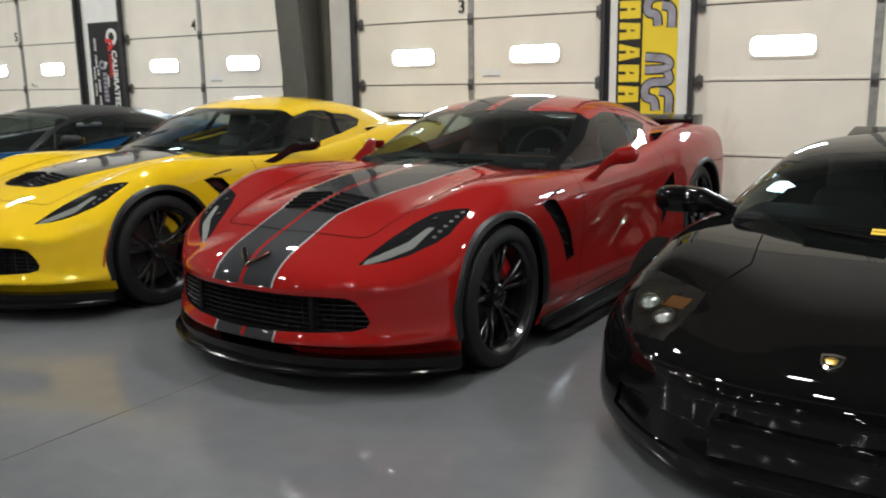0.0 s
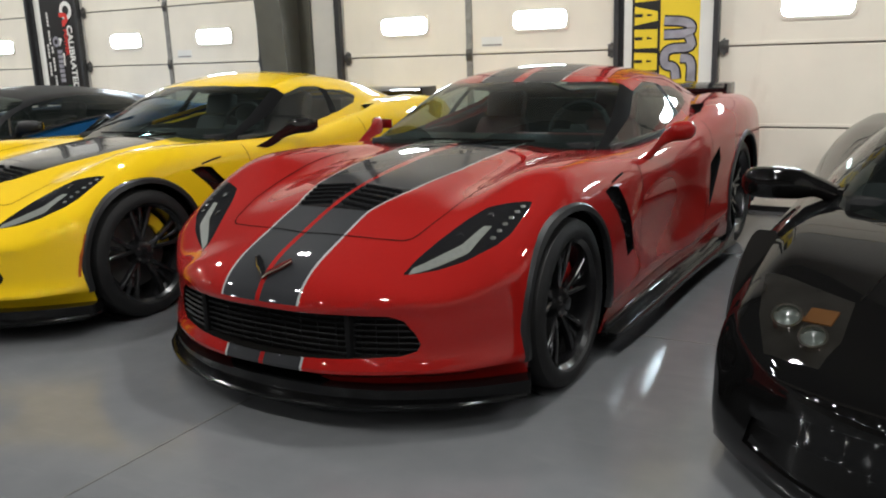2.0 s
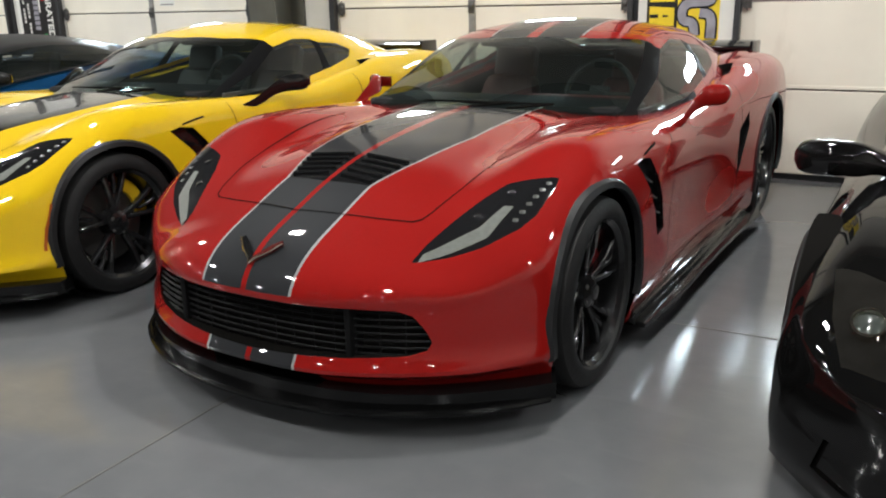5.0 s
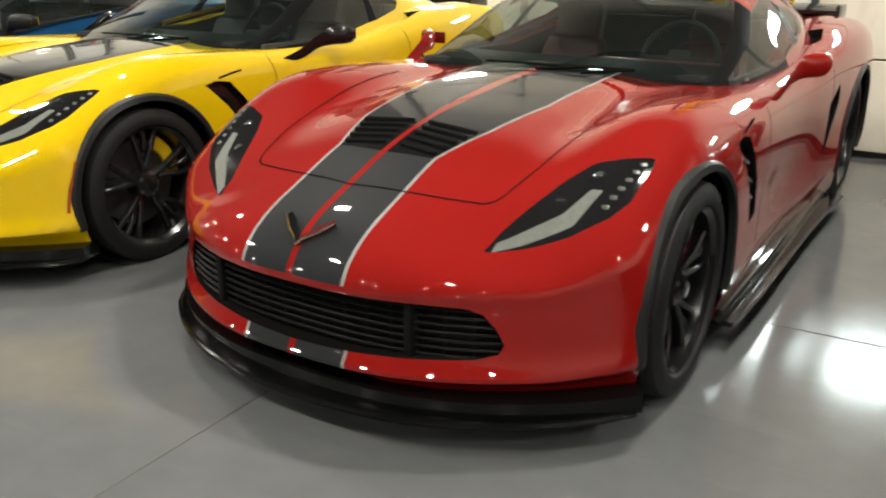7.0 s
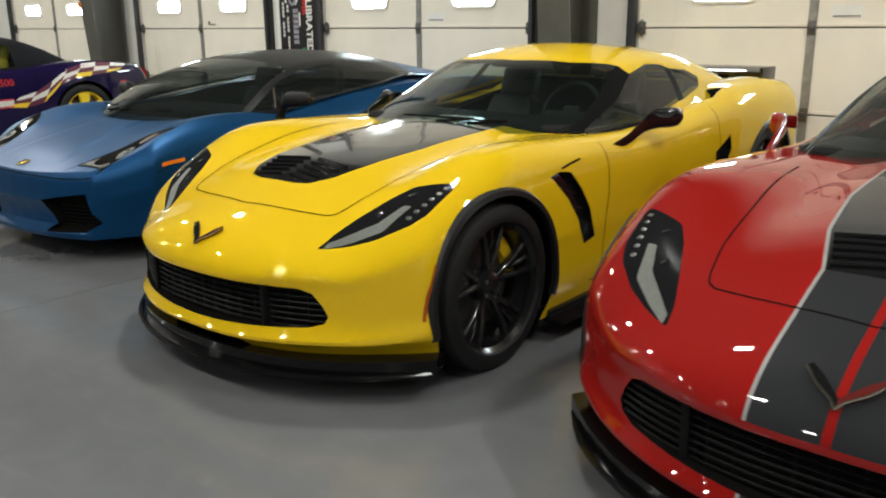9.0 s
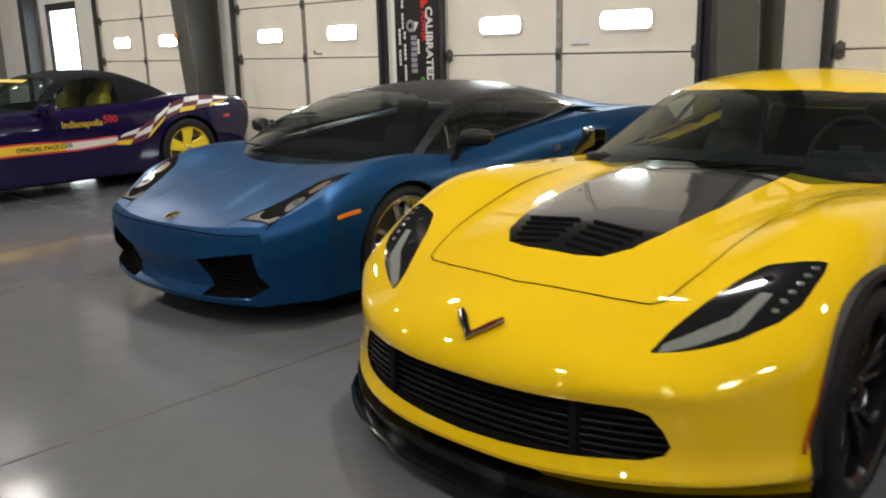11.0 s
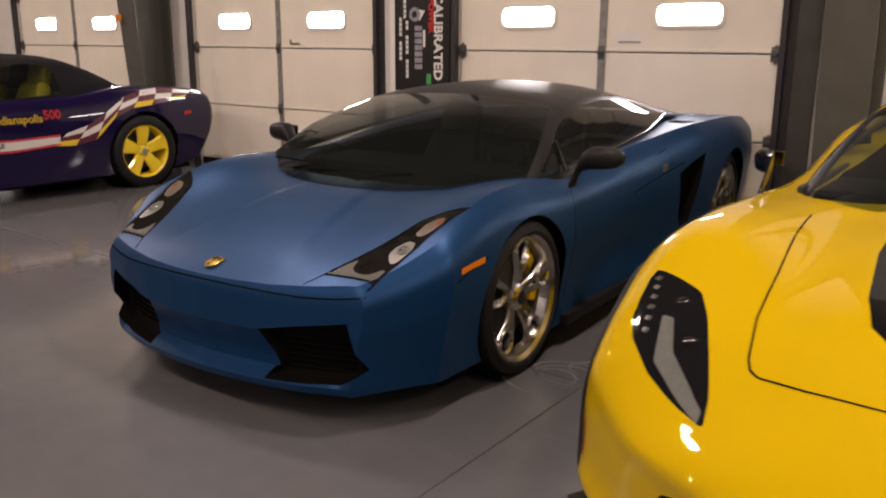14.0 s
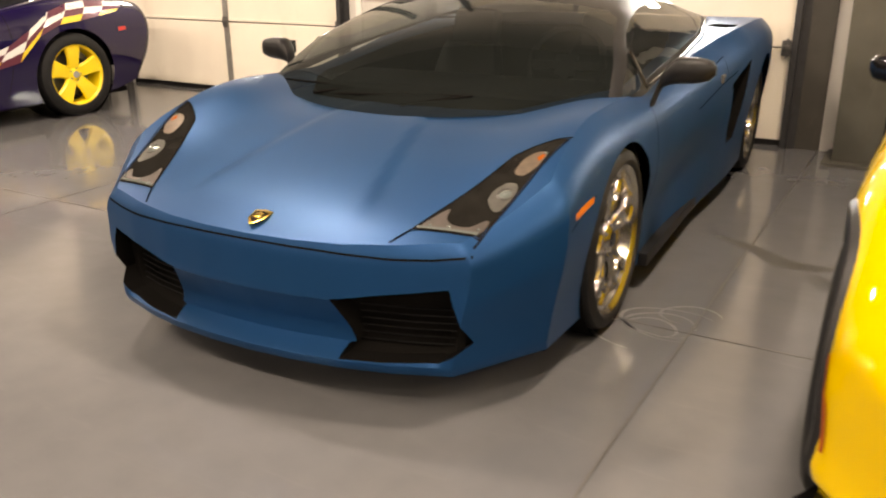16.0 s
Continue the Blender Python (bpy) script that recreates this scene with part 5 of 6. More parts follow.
        take(bm, both([(0, -0.135), (0.285, -0.115), (0.325, 0.2), (0.33, 0.9), (0, 0.9)]), "top", UP, "hood_panel", M["carbon"], car, "glossy carbon hood panel")
    for s in (1, -1):
        for k in range(5):
            y = -0.315 + 0.040 * k
            w0, w1 = 0.03, 0.175 + 0.3 * (y + 0.32)
            pts = []
            for t in range(7):
                x = w0 + (w1 - w0) * t / 6
                hit, nor = surface_point(tree, s * x, y + 0.02 * (1 - t / 6), "top")
                pts.append(hit + Vector((0, 0, 0.004)))
            part("louvre", tube_bm(pts, 0.007, 6), M["gloss_black"], car, "black hood louvre blade")
    seam(car, tree, [(-0.43, -0.447), (-0.32, -0.472), (-0.2, -0.492), (0, -0.515), (0.2, -0.492), (0.32, -0.472), (0.43, -0.447)], "top", 0.0045)
    for s in (1, -1):
        seam(car, tree, [(s * 0.43, -0.447), (s * 0.455, -0.428), (s * 0.47, -0.395), (s * 0.50, -0.255), (s * 0.52, -0.03), (s * 0.555, 0.25), (s * 0.58, 0.52)], "top", 0.005)
    em = new("wing_emblem")
    em.parent = car
    for s, mt in ((-1, M["gloss_black"]), (1, M["badge_red"])):
        hit, nor = surface_point(tree, 0, -0.745, "top")
        tilt = Matrix.Translation(hit + nor * 0.004) @ pose(0, 0, 0, 38)
        wing = prism_bm([(0, 0), (s * 0.014, 0.018), (s * 0.055, 0.05), (s * 0.088, 0.088), (s * 0.08, 0.1), (s * 0.05, 0.079), (s * 0.018, 0.046), (0, 0.028)], 2, 0, 0.008)
        bmesh.ops.recalc_face_normals(wing, faces=wing.faces[:])
        part("wing", moved(wing, tilt), mt, em, "crossed wing badge half")
        part("wing_edge", moved(tube_bm([(0, 0.0, 0.008), (s * 0.014, 0.02, 0.01), (s * 0.055, 0.05, 0.01), (s * 0.088, 0.088, 0.01)], 0.0035, 6), tilt), M["chrome"], em, "chrome edge")

    # sides
    fv = [(0.33, 0.715), (0.40, 0.727), (0.485, 0.715), (0.57, 0.63), (0.645, 0.53), (0.70, 0.40), (0.60, 0.385), (0.545, 0.50), (0.45, 0.61)]
    take_pair(bm, fv, "side", "fender_vent", M["gloss_black"], car, "black side vent behind the front wheel", (-0.035, 0, 0))
    for s in (1, -1):
        for k in range(3):
            y, z = 0.47 + 0.06 * k, 0.64 - 0.075 * k
            hit, nor = surface_point(tree, y, z, "side", s < 0)
            part("vent_fin", moved(box_bm(-0.004, 0.004, -0.055, 0.06, -0.006, 0.006, 0.003, 1), Matrix.Translation(hit - Vector((s * 0.012, 0, 0))) @ pose(0, 0, 0, -22)), M["gloss_black"], car)
        seam(car, tree, [(0.42, 0.736), (0.50, 0.748), (0.58, 0.756)], "side", 0.009, s < 0, None, "vent_slit")
    for s in (1, -1):
        seam(car, tree, [(0.80, 0.80), (0.81, 0.6), (0.79, 0.4), (0.74, 0.2)], "side", 0.005, s < 0)
        seam(car, tree, [(1.98, 0.86), (2.0, 0.6), (1.9, 0.35), (1.82, 0.22)], "side", 0.005, s < 0)
        seam(car, tree, [(0.66, 0.205), (1.82, 0.215)], "side", 0.005, s < 0)
    take_pair(bm, [(1.95, 0.62), (2.12, 0.70), (2.14, 0.62), (2.02, 0.42), (1.96, 0.36), (1.97, 0.48)], "side", "rear_brake_duct", M["gloss_black"], car, "black duct ahead of the rear wheel", (-0.03, 0, 0))
    for s in (1, -1):
        take(bm, [(s * 0.70, 2.02), (s * 0.80, 1.98), (s * 0.83, 2.10), (s * 0.80, 2.30), (s * 0.74, 2.22)], "top", UP, "shoulder_duct", M["gap"], car, "dark air inlet on the rear shoulder", (0, 0, -0.04))

    # glass
    take_pair(top, [(0.93, 0.828), (1.26, 0.94), (1.50, 1.055), (1.70, 1.092), (1.86, 1.084), (1.85, 1.01), (1.80, 0.895), (1.44, 0.838), (1.05, 0.815)], "side", "side_window", M["dark_glass"], car, "dark tinted side window")
    take_pair(top, [(1.93, 1.06), (2.11, 1.046), (2.22, 1.0), (2.14, 0.955), (1.98, 0.925), (1.88, 0.905), (1.91, 1.01)], "side", "quarter_window", M["dark_glass"], car, "dark quarter window")
    take_pair(top, [(1.80, 0.895), (1.85, 1.01), (1.86, 1.084), (1.93, 1.06), (1.91, 1.01), (1.88, 0.905)], "side", "window_pillar", M["pillar"], car, "black pillar between the windows")
    ws = both([(0, 0.45), (0.5, 0.5), (0.675, 0.72), (0.67, 0.85), (0.655, 0.98), (0.635, 1.12), (0.605, 1.27), (0.57, 1.41), (0.55, 1.465), (0.33, 1.365), (0, 1.32)])
    take(top, ws, "top", UP, "windshield", M["windshield"], car, "tinted windshield")
    for side_of in (1, -1):
        front = [(side_of * u, v) for u, v in ((0.0, -0.5), (1.3, -0.5), (1.3, 1.62), (0.72, 1.56), (0.60, 1.478), (0.56, 1.472), (0.33, 1.367), (0.0, 1.322))]
        take(top, front, "top", lambda c, n: True, "windshield_pillar", M["pillar"], car, "black windshield pillar")
    take(top, both([(0, 2.12), (0.43, 2.10), (0.42, 2.6), (0.36, 2.95), (0, 3.0)]), "top", UP, "rear_window", M["dark_glass"], car, "dark rear hatch glass")
    liner = moved(top.copy(), pose(0, 0.02, -0.022))
    part("headliner", liner, M["interior"], car, "dark fabric headliner")
    part("roof", top, paint, car)
    take(bm, both([(0, 0.72), (0.45, 0.80), (0.66, 1.0), (0.70, 1.5), (0.62, 2.2), (0.45, 2.9), (0, 2.95)]), "top", UP, "cabin_tub", M["interior"], car, "dark cabin interior", (0, 0, -0.5))
    part("dashboard", moved(box_bm(-0.66, 0.66, -0.22, 0.2, -0.1, 0.05, 0.045, 3), pose(0, 1.02, 0.80)), M["dash"], car, "dark dashboard")
    if stripes:
        part("dashboard_trim", moved(box_bm(0.02, 0.62, -0.03, 0.06, -0.03, 0.035, 0.015, 2), pose(0, 1.22, 0.815)), seat_mat, car, "red leather dashboard trim")
    part("rear_bulkhead", box_bm(-0.62, 0.62, 2.12, 2.16, 0.4, 0.98, 0.01), M["interior"], car, "dark rear bulkhead")
    for s in (1, -1):
        part("door_card", box_bm(min(s * 0.71, s * 0.735), max(s * 0.71, s * 0.735), 0.92, 2.1, 0.36, 0.835, 0.008), M["interior"], car, "dark inner door panel")
        seat(car, s * 0.37, 1.70, 0.31, seat_mat, 0.49)
    steering_wheel(car, 0.37, 1.33, 0.84)
    mirror_housing(car, mirror_mat, ((0.875, 0.94, 0.765, 0.04, 0.018), (0.892, 1.03, 0.792, 0.034, 0.022), (0.905, 1.14, 0.838, 0.034, 0.03), (0.93, 1.25, 0.868, 0.05, 0.048), (1.015, 1.32, 0.872, 0.045, 0.05)), 1.365)
    for s in (1, -1):
        wiper(car, (s * 0.1 + 0.1, 0.66, 0.85), (s * 0.1 + 0.3, 0.72, 0.868), (s * 0.1 - 0.15, 0.69, 0.865))

    # splitter, skirts and rear wing
    line = [(x, COUPE["nose"] + 0.39 * (abs(x) / 0.93) ** 2.6) for x in (k * 0.0775 for k in range(-12, 13))]
    out = [(u * (1.0 - 0.03 * max(0.0, abs(u) - 0.78) / 0.15), v - 0.014 + 0.02 * abs(u) ** 2) for u, v in line]
    inn = [(u * 0.93, v + 0.12) for u, v in line]
    lip_z = [0.112 - 0.012 * max(0.0, 1 - abs(u) / 0.55) for u, v in line]
    part("front_splitter", merge(plan_lip(out, inn, 0.096, 0.110), tube_bm([(u, v, z - 0.004) for (u, v), z in zip(out, lip_z)], 0.0125, 8)), M["lip"], car, "glossy black front splitter")
    part("splitter_riser", plan_lip([(u * 0.99, v + 0.012) for u, v in line], inn, 0.110, 0.162), M["lip"], car, "black lower bumper edge")
    dam = [(u * 0.86, v + 0.045) for u, v in line]
    part("air_dam", plan_lip(dam, [(u * 0.82, v + 0.10) for u, v in line], 0.062, 0.096), M["rubber"], car, "black rubber air dam")
    for s in (1, -1):
        sk = [(0.36, 0.97), (0.7, 0.985), (1.5, 0.985), (2.1, 1.0), (2.33, 1.02), (2.33, 0.88), (0.36, 0.88)]
        part("side_skirt", merge(prism_bm([(s * x, y) for y, x in sk], 2, 0.085, 0.105), box_bm(min(s * 0.86, s * 0.935), max(s * 0.86, s * 0.935), 0.34, 2.36, 0.10, 0.15, 0.015)), M["gloss_black"], car, "glossy black side skirt")
        part("skirt_winglet", prism_bm([(2.05, 0.105), (2.34, 0.105), (2.34, 0.19)], 0, s * 1.0 - 0.006, s * 1.0 + 0.006), M["gloss_black"], car)
        part("wing_end", moved(box_bm(-0.012, 0.012, -0.12, 0.12, -0.075, 0.03, 0.01), pose(s * 0.735, 3.2, 0.985)), M["gloss_black"], car)
        part("wing_stand", moved(box_bm(-0.02, 0.02, -0.05, 0.05, -0.08, 0.02, 0.01), pose(s * 0.5, 3.21, 0.97)), M["gloss_black"], car)
    part("rear_wing", merge(moved(box_bm(-0.73, 0.73, -0.11, 0.1, -0.012, 0.016, 0.01), pose(0, 3.2, 0.985, 8)), moved(box_bm(-0.73, 0.73, -0.10, 0.10, -0.04, 0.03, 0.02), pose(0, 3.26, 0.935, 10))), M["gloss_black"], car, "glossy black rear wing")
    for s in (1, -1):
        part("tail_lamp", moved(box_bm(-0.11, 0.11, -0.02, 0.02, -0.05, 0.05, 0.015), pose(s * 0.55, 3.46, 0.76)), M["rear_red"], car, "red tail lamp")
    part("floor_pan", box_bm(-0.70, 0.70, -0.35, 3.2, 0.12, 0.15), M["gap"], car, "black underbody", smooth=False)
    part("body", bm, paint, car)
    for x, y, r, rim, w in ((0.925, 0, 0.33, 0.25, 0.285), (-0.925, 0, 0.33, 0.25, 0.285), (0.955, 2.71, 0.342, 0.262, 0.335), (-0.955, 2.71, 0.342, 0.262, 0.335)):
        wheel(car, x, y, r, rim, w, "ten", M["rim_black"], cal_mat)
    return car


wide_coupe(pose(-1.052, 5.575, 0, 0, 0, -2.0) @ Matrix.Diagonal((0.96, 1, 1, 1)), "glossy red sports coupe with graphite twin stripes and black wheels", M["red"], M["red"], M["seat_red"], M["cal_red"], True)
wide_coupe(pose(-3.351, 5.545, 0) @ Matrix.Diagonal((0.96, 1, 1, 1)), "glossy yellow sports coupe with carbon hood panel and black wheels", M["yellow"], M["gloss_black"], M["seat_black"], M["cal_yellow"], False)

# ---- the matte blue wedge coupe
WEDGE = dict(
    nose=-0.955, tail=3.28, tail_sweep=0.14,
    plan=lambda a: np.interp(a, (0, 0.2, 0.4, 0.6, 0.8056, 1.0), (0, 0.006, 0.024, 0.06, 0.118, 0.40)),
    face=lambda b: np.interp(b, (0, 0.06, 0.13, 0.3, 0.60, 0.66, 0.82, 0.93, 1), (0.0, -0.012, -0.010, -0.008, -0.006, 0.0, 0.006, 0.012, 0.025)),
    recess=lambda a, b: 0.065 * np.interp(a, (0, 0.72, 0.78), (1, 1, 0)) * np.interp(b, (0.10, 0.17, 0.3, 0.60), (0, 1, 0.85, 0)),
    tail_face=curve((0, -0.1), (0.5, 0.0), (1, -0.06)),
    half=curve((-0.95, 0.83), (-0.6, 0.865), (-0.3, 0.885), (0, 0.905), (0.4, 0.905), (0.9, 0.925), (1.4, 0.96), (1.95, 0.985), (2.56, 0.985), (3.2, 0.94)),
    side=curve((0, 0.955), (0.25, 0.975), (0.6, 1.0), (0.82, 0.985), (0.93, 0.945), (1, 0.885)),
    rise=curve((-1, 0.10), (-0.75, 0.085), (-0.4, 0.03), (-0.1, 0.0), (0.6, 0.0), (1.4, 0.02), (1.95, 0.05), (3.3, 0.03)),
    under=curve((-0.95, 0.137), (-0.4, 0.140), (0.0, 0.125), (0.36, 0.108), (2.8, 0.13), (3.28, 0.25)),
    pinch=lambda a, b, y: -0.05 * bump_at(y, 0.9, 0.55) * bump_at(b, 0.3, 0.25) * (a > 0.99),
)
wedge_c = curve((-0.96, 0.50), (-0.9, 0.52), (-0.78, 0.568), (-0.6, 0.622), (-0.4, 0.676), (-0.2, 0.718), (0, 0.735), (0.35, 0.75), (0.8, 0.795), (1.3, 0.85), (1.95, 0.895), (2.5, 0.89), (2.9, 0.87), (3.3, 0.83))
wedge_f = curve((-0.95, -0.01), (-0.77, -0.02), (-0.6, 0.008), (-0.42, 0.042), (-0.3, 0.05), (-0.12, 0.058), (0.0, 0.055), (0.3, 0.032), (0.6, 0.005), (3.3, 0.0))


def wedge_top(x, y):
    """Hood with a raised centre between two creases, and fender crowns."""
    crease = 0.30 - 0.12 * np.clip((y + 0.75) / 0.7, 0, 1)
    centre = 0.007 * np.clip((crease - x) / 0.02, 0, 1) * np.clip((y + 0.85) / 0.2, 0, 1) * np.clip((0.1 - y) / 0.2, 0, 1)
    return wedge_c(y) + wedge_f(y) * bump_at(x, 0.76, 0.2) + centre - 0.012 * (x / 0.7) ** 2 * np.clip((-0.5 - y) / 0.4, 0, 1)


WEDGE["top"] = wedge_top


def wedge_coupe(m):
    car = thing("wedge_coupe", m, "matte blue wedge-shaped sports coupe with chrome wheels and black roof", "car", "row of parked sports cars")
    bm = body_shell(WEDGE, nx=72, ny=132, nz=24, soft=0)
    top = canopy_bm(-0.17, 3.05, curve((-0.17, 0.38), (0.12, 0.34), (0.35, 0.28), (0.6, 0.18), (0.85, 0.09), (1.1, 0.03), (1.6, 0.0), (3.05, 0.0)),
                    curve((-0.17, 0.728), (0.1, 0.86), (0.35, 0.968), (0.6, 1.055), (0.8, 1.105), (1.0, 1.128), (1.3, 1.138), (1.6, 1.122), (1.9, 1.085), (2.2, 1.03), (2.6, 0.955), (3.05, 0.87)),
                    curve((-0.17, 0.765), (0.12, 0.725), (0.35, 0.675), (0.6, 0.63), (0.85, 0.60), (1.1, 0.585), (1.5, 0.575), (1.9, 0.64), (2.3, 0.6), (3.05, 0.5)),
                    curve((-0.17, -0.04), (0.12, -0.03), (0.35, 0.005), (0.6, 0.04), (0.85, 0.06), (1.1, 0.066), (1.5, 0.072), (1.9, 0.11), (2.3, 0.09), (3.05, 0.02)),
                    curve((-0.17, 0.80), (0.1, 0.82), (0.35, 0.82), (0.85, 0.815), (1.5, 0.80), (1.9, 0.74), (2.3, 0.69), (3.05, 0.6)),
                    curve((-0.17, 0.745), (0.1, 0.765), (0.35, 0.79), (0.85, 0.83), (1.5, 0.885), (1.9, 0.925), (2.3, 0.90), (3.05, 0.85)), ns=80, nu=14, nw=10, soft=1)
    tree = mathutils.bvhtree.BVHTree.FromBMesh(bm)
    arches(car, bm, ((0, 0.325, 0.345), (2.56, 0.335, 0.36)), None)
    # nose: intakes, lamps, bonnet gap and badge
    inl = [(0.30, 0.355), (0.46, 0.385), (0.645, 0.412), (0.668, 0.33), (0.695, 0.238), (0.655, 0.205), (0.61, 0.18), (0.45, 0.172), (0.32, 0.17), (0.325, 0.20), (0.345, 0.205)]
    for f, s in ((list, 1), (flip, -1)):
        take(bm, f(inl), "front", FRONT, "air_intake", M["gap"], car, "black meshed lower air intake", (0, 0.07, 0))
        for k in range(8):
            z = 0.205 + 0.022 * k
            lo, hi = 0.345, 0.69 - 0.25 * max(0.0, z - 0.24)
            pts = [(s * (lo + (hi - lo) * t / 8), WEDGE["nose"] + 0.085 + float(WEDGE["plan"]((lo + (hi - lo) * t / 8) / 0.84)), z) for t in range(9)]
            part("intake_mesh_bar", tube_bm(pts, 0.003, 5), M["grille"], car, "thin black mesh bar")
    hl = [(0.503, -0.80), (0.60, -0.785), (0.70, -0.772), (0.73, -0.62), (0.757, -0.48), (0.789, -0.325), (0.76, -0.33), (0.70, -0.375), (0.655, -0.42), (0.61, -0.535), (0.555, -0.67)]
    for f, s in ((list, 1), (flip, -1)):
        inner = [take(bm, f(rounded(q, 0.3, 2)), "top", lambda c, n: n.z > 0.5, nm, mt, car, lb) for q, nm, mt, lb in (
            ([(0.655, -0.63), (0.657, -0.585), (0.685, -0.55), (0.718, -0.553), (0.731, -0.585), (0.724, -0.625), (0.712, -0.668), (0.69, -0.672)], "reflector", M["lamp_bowl"], "grey oval headlight reflector"),
            ([(0.731, -0.44), (0.741, -0.422), (0.752, -0.42), (0.754, -0.432), (0.745, -0.458)], "indicator", M["marker_dull"], "orange indicator bulb"),
            ([(0.685, -0.505), (0.69, -0.45), (0.715, -0.412), (0.752, -0.405), (0.759, -0.43), (0.749, -0.485), (0.725, -0.52), (0.70, -0.52)], "reflector", M["amber_bowl"], "beige oval indicator reflector"),
            ([(0.512, -0.793), (0.545, -0.72), (0.568, -0.685), (0.575, -0.735), (0.605, -0.755), (0.655, -0.75), (0.69, -0.705), (0.704, -0.712), (0.698, -0.765), (0.60, -0.778)], "lamp_floor", M["lamp_pink"], "dull pinkish lamp floor"))]
        h = take(bm, f(hl), "top", lambda c, n: n.z > 0.5, "headlight", M["lamp_bay"], car, "smoked wedge-shaped headlight glass")
        for o in inner:
            o.parent = h
        for x, y, r, mt in ((0.700, -0.598, 0.027, M["lens"]),):
            hit, nor = surface_point(tree, s * x, y, "top")
            q = Matrix.Translation(hit - nor * 0.002) @ nor.to_track_quat("X", "Y").to_matrix().to_4x4()
            part("lamp_ring", moved(lathe_bm([(r * 0.82, -0.01), (r * 0.88, 0.004), (r, 0.003), (r * 1.04, -0.01)], 28), q), M["lamp_grey"], h)
            part("lamp_bowl", moved(lathe_bm([(0.0, 0.007), (r * 0.5, 0.005), (r * 0.86, 0.0)], 28), q), mt, h, "round lamp lens")
        for x, y in ((0.545, -0.775), (0.60, -0.765), (0.685, -0.748), (0.752, -0.418)):
            hit, nor = surface_point(tree, s * x, y, "top")
            part("lamp_bulb", moved(lathe_bm([(0.0, 0.005), (0.004, 0.004), (0.007, -0.002)], 12), Matrix.Translation(hit) @ nor.to_track_quat("X", "Y").to_matrix().to_4x4()), M["lens"], h, "small bright bulb")
        part("lamp_edge", ribbon_bm(tree, f([(0.51, -0.79), (0.60, -0.776), (0.69, -0.764)]), "top", 0.010, 0.002), M["lens"], h, "bright lower lamp edge")
        seam(car, tree, f([(0.465, -0.868), (0.503, -0.803), (0.555, -0.672), (0.61, -0.537), (0.655, -0.422), (0.70, -0.377), (0.76, -0.332), (0.80, -0.315)]), "top", 0.006)
        seam(car, tree, f([(0.503, -0.803), (0.60, -0.788), (0.70, -0.775)]), "top", 0.004)
        seam(car, tree, f([(0.695, -0.80), (0.703, -0.772), (0.735, -0.62), (0.762, -0.48), (0.795, -0.32)]), "top", 0.005)
        part("side_marker", ribbon_bm(tree, [(-0.50, 0.552), (-0.43, 0.560), (-0.345, 0.566)], "side", 0.022, 0.003, back=s < 0), M["amber"], car, "amber side marker lamp")
        seam(car, tree, [(-0.53, 0.515), (-0.47, 0.535), (-0.38, 0.56), (-0.32, 0.57)], "side", 0.004, s < 0)
        # flanks
        seam(car, tree, [(0.41, 0.735), (0.39, 0.66), (0.40, 0.5), (0.41, 0.4), (0.38, 0.22)], "side", 0.005, s < 0)
        seam(car, tree, [(0.36, 0.683), (0.8, 0.715), (1.36, 0.765), (1.75, 0.81), (2.1, 0.835)], "side", 0.004, s < 0, M["blue"], "shoulder_crease")
        seam(car, tree, [(1.0, 0.62), (1.36, 0.68), (1.62, 0.71)], "side", 0.005, s < 0)
        seam(car, tree, [(1.30, 0.78), (1.42, 0.80), (1.45, 0.72)], "side", 0.004, s < 0)
        hit, nor = surface_point(tree, 1.36, 0.705, "side", s < 0)
        part("door_handle", moved(box_bm(-0.012, 0.008, -0.03, 0.03, -0.02, 0.02, 0.006), Matrix.Translation(hit)), M["steel"], car, "small door handle")
        take(bm, f([(0.75, 1.90), (0.86, 1.86), (0.895, 1.92), (0.89, 2.02), (0.76, 2.06)]), "top", UP, "shoulder_intake", M["gap"], car, "black air slot on the rear shoulder", (0, 0, -0.05))
    take_pair(bm, [(1.55, 0.655), (1.72, 0.70), (1.915, 0.735), (1.86, 0.56), (1.80, 0.34), (1.67, 0.33), (1.62, 0.42), (1.58, 0.55)], "side", "side_intake", M["gap"], car, "black side air intake", (-0.09, 0.02, 0))
    seam(car, tree, [(-0.70, 0.505), (-0.60, 0.493), (-0.47, 0.488), (-0.25, 0.492), (0.0, 0.494), (0.25, 0.492), (0.47, 0.488), (0.60, 0.493), (0.70, 0.505)], "front", 0.006)
    hit, nor = surface_point(tree, 0, -0.865, "top")
    q = Matrix.Translation(hit + nor * 0.003) @ pose(0, 0, 0, 14)
    part("shield_badge", moved(prism_bm([(0, -0.045), (0.03, -0.01), (0.034, 0.035), (0, 0.042), (-0.034, 0.035), (-0.03, -0.01)], 2, 0, 0.006, 0.002), q), M["gold"], car, "small gold shield badge")
    part("badge_field", moved(prism_bm([(0, -0.032), (0.02, -0.008), (0.024, 0.024), (0, 0.03), (-0.024, 0.024), (-0.02, -0.008)], 2, 0.006, 0.0075), q), M["gloss_black"], car)
    part("badge_figure", moved(prism_bm([(-0.012, -0.01), (0.012, -0.012), (0.018, 0.01), (0.0, 0.02), (-0.016, 0.012)], 2, 0.0075, 0.01, 0.001), q), M["gold"], car)
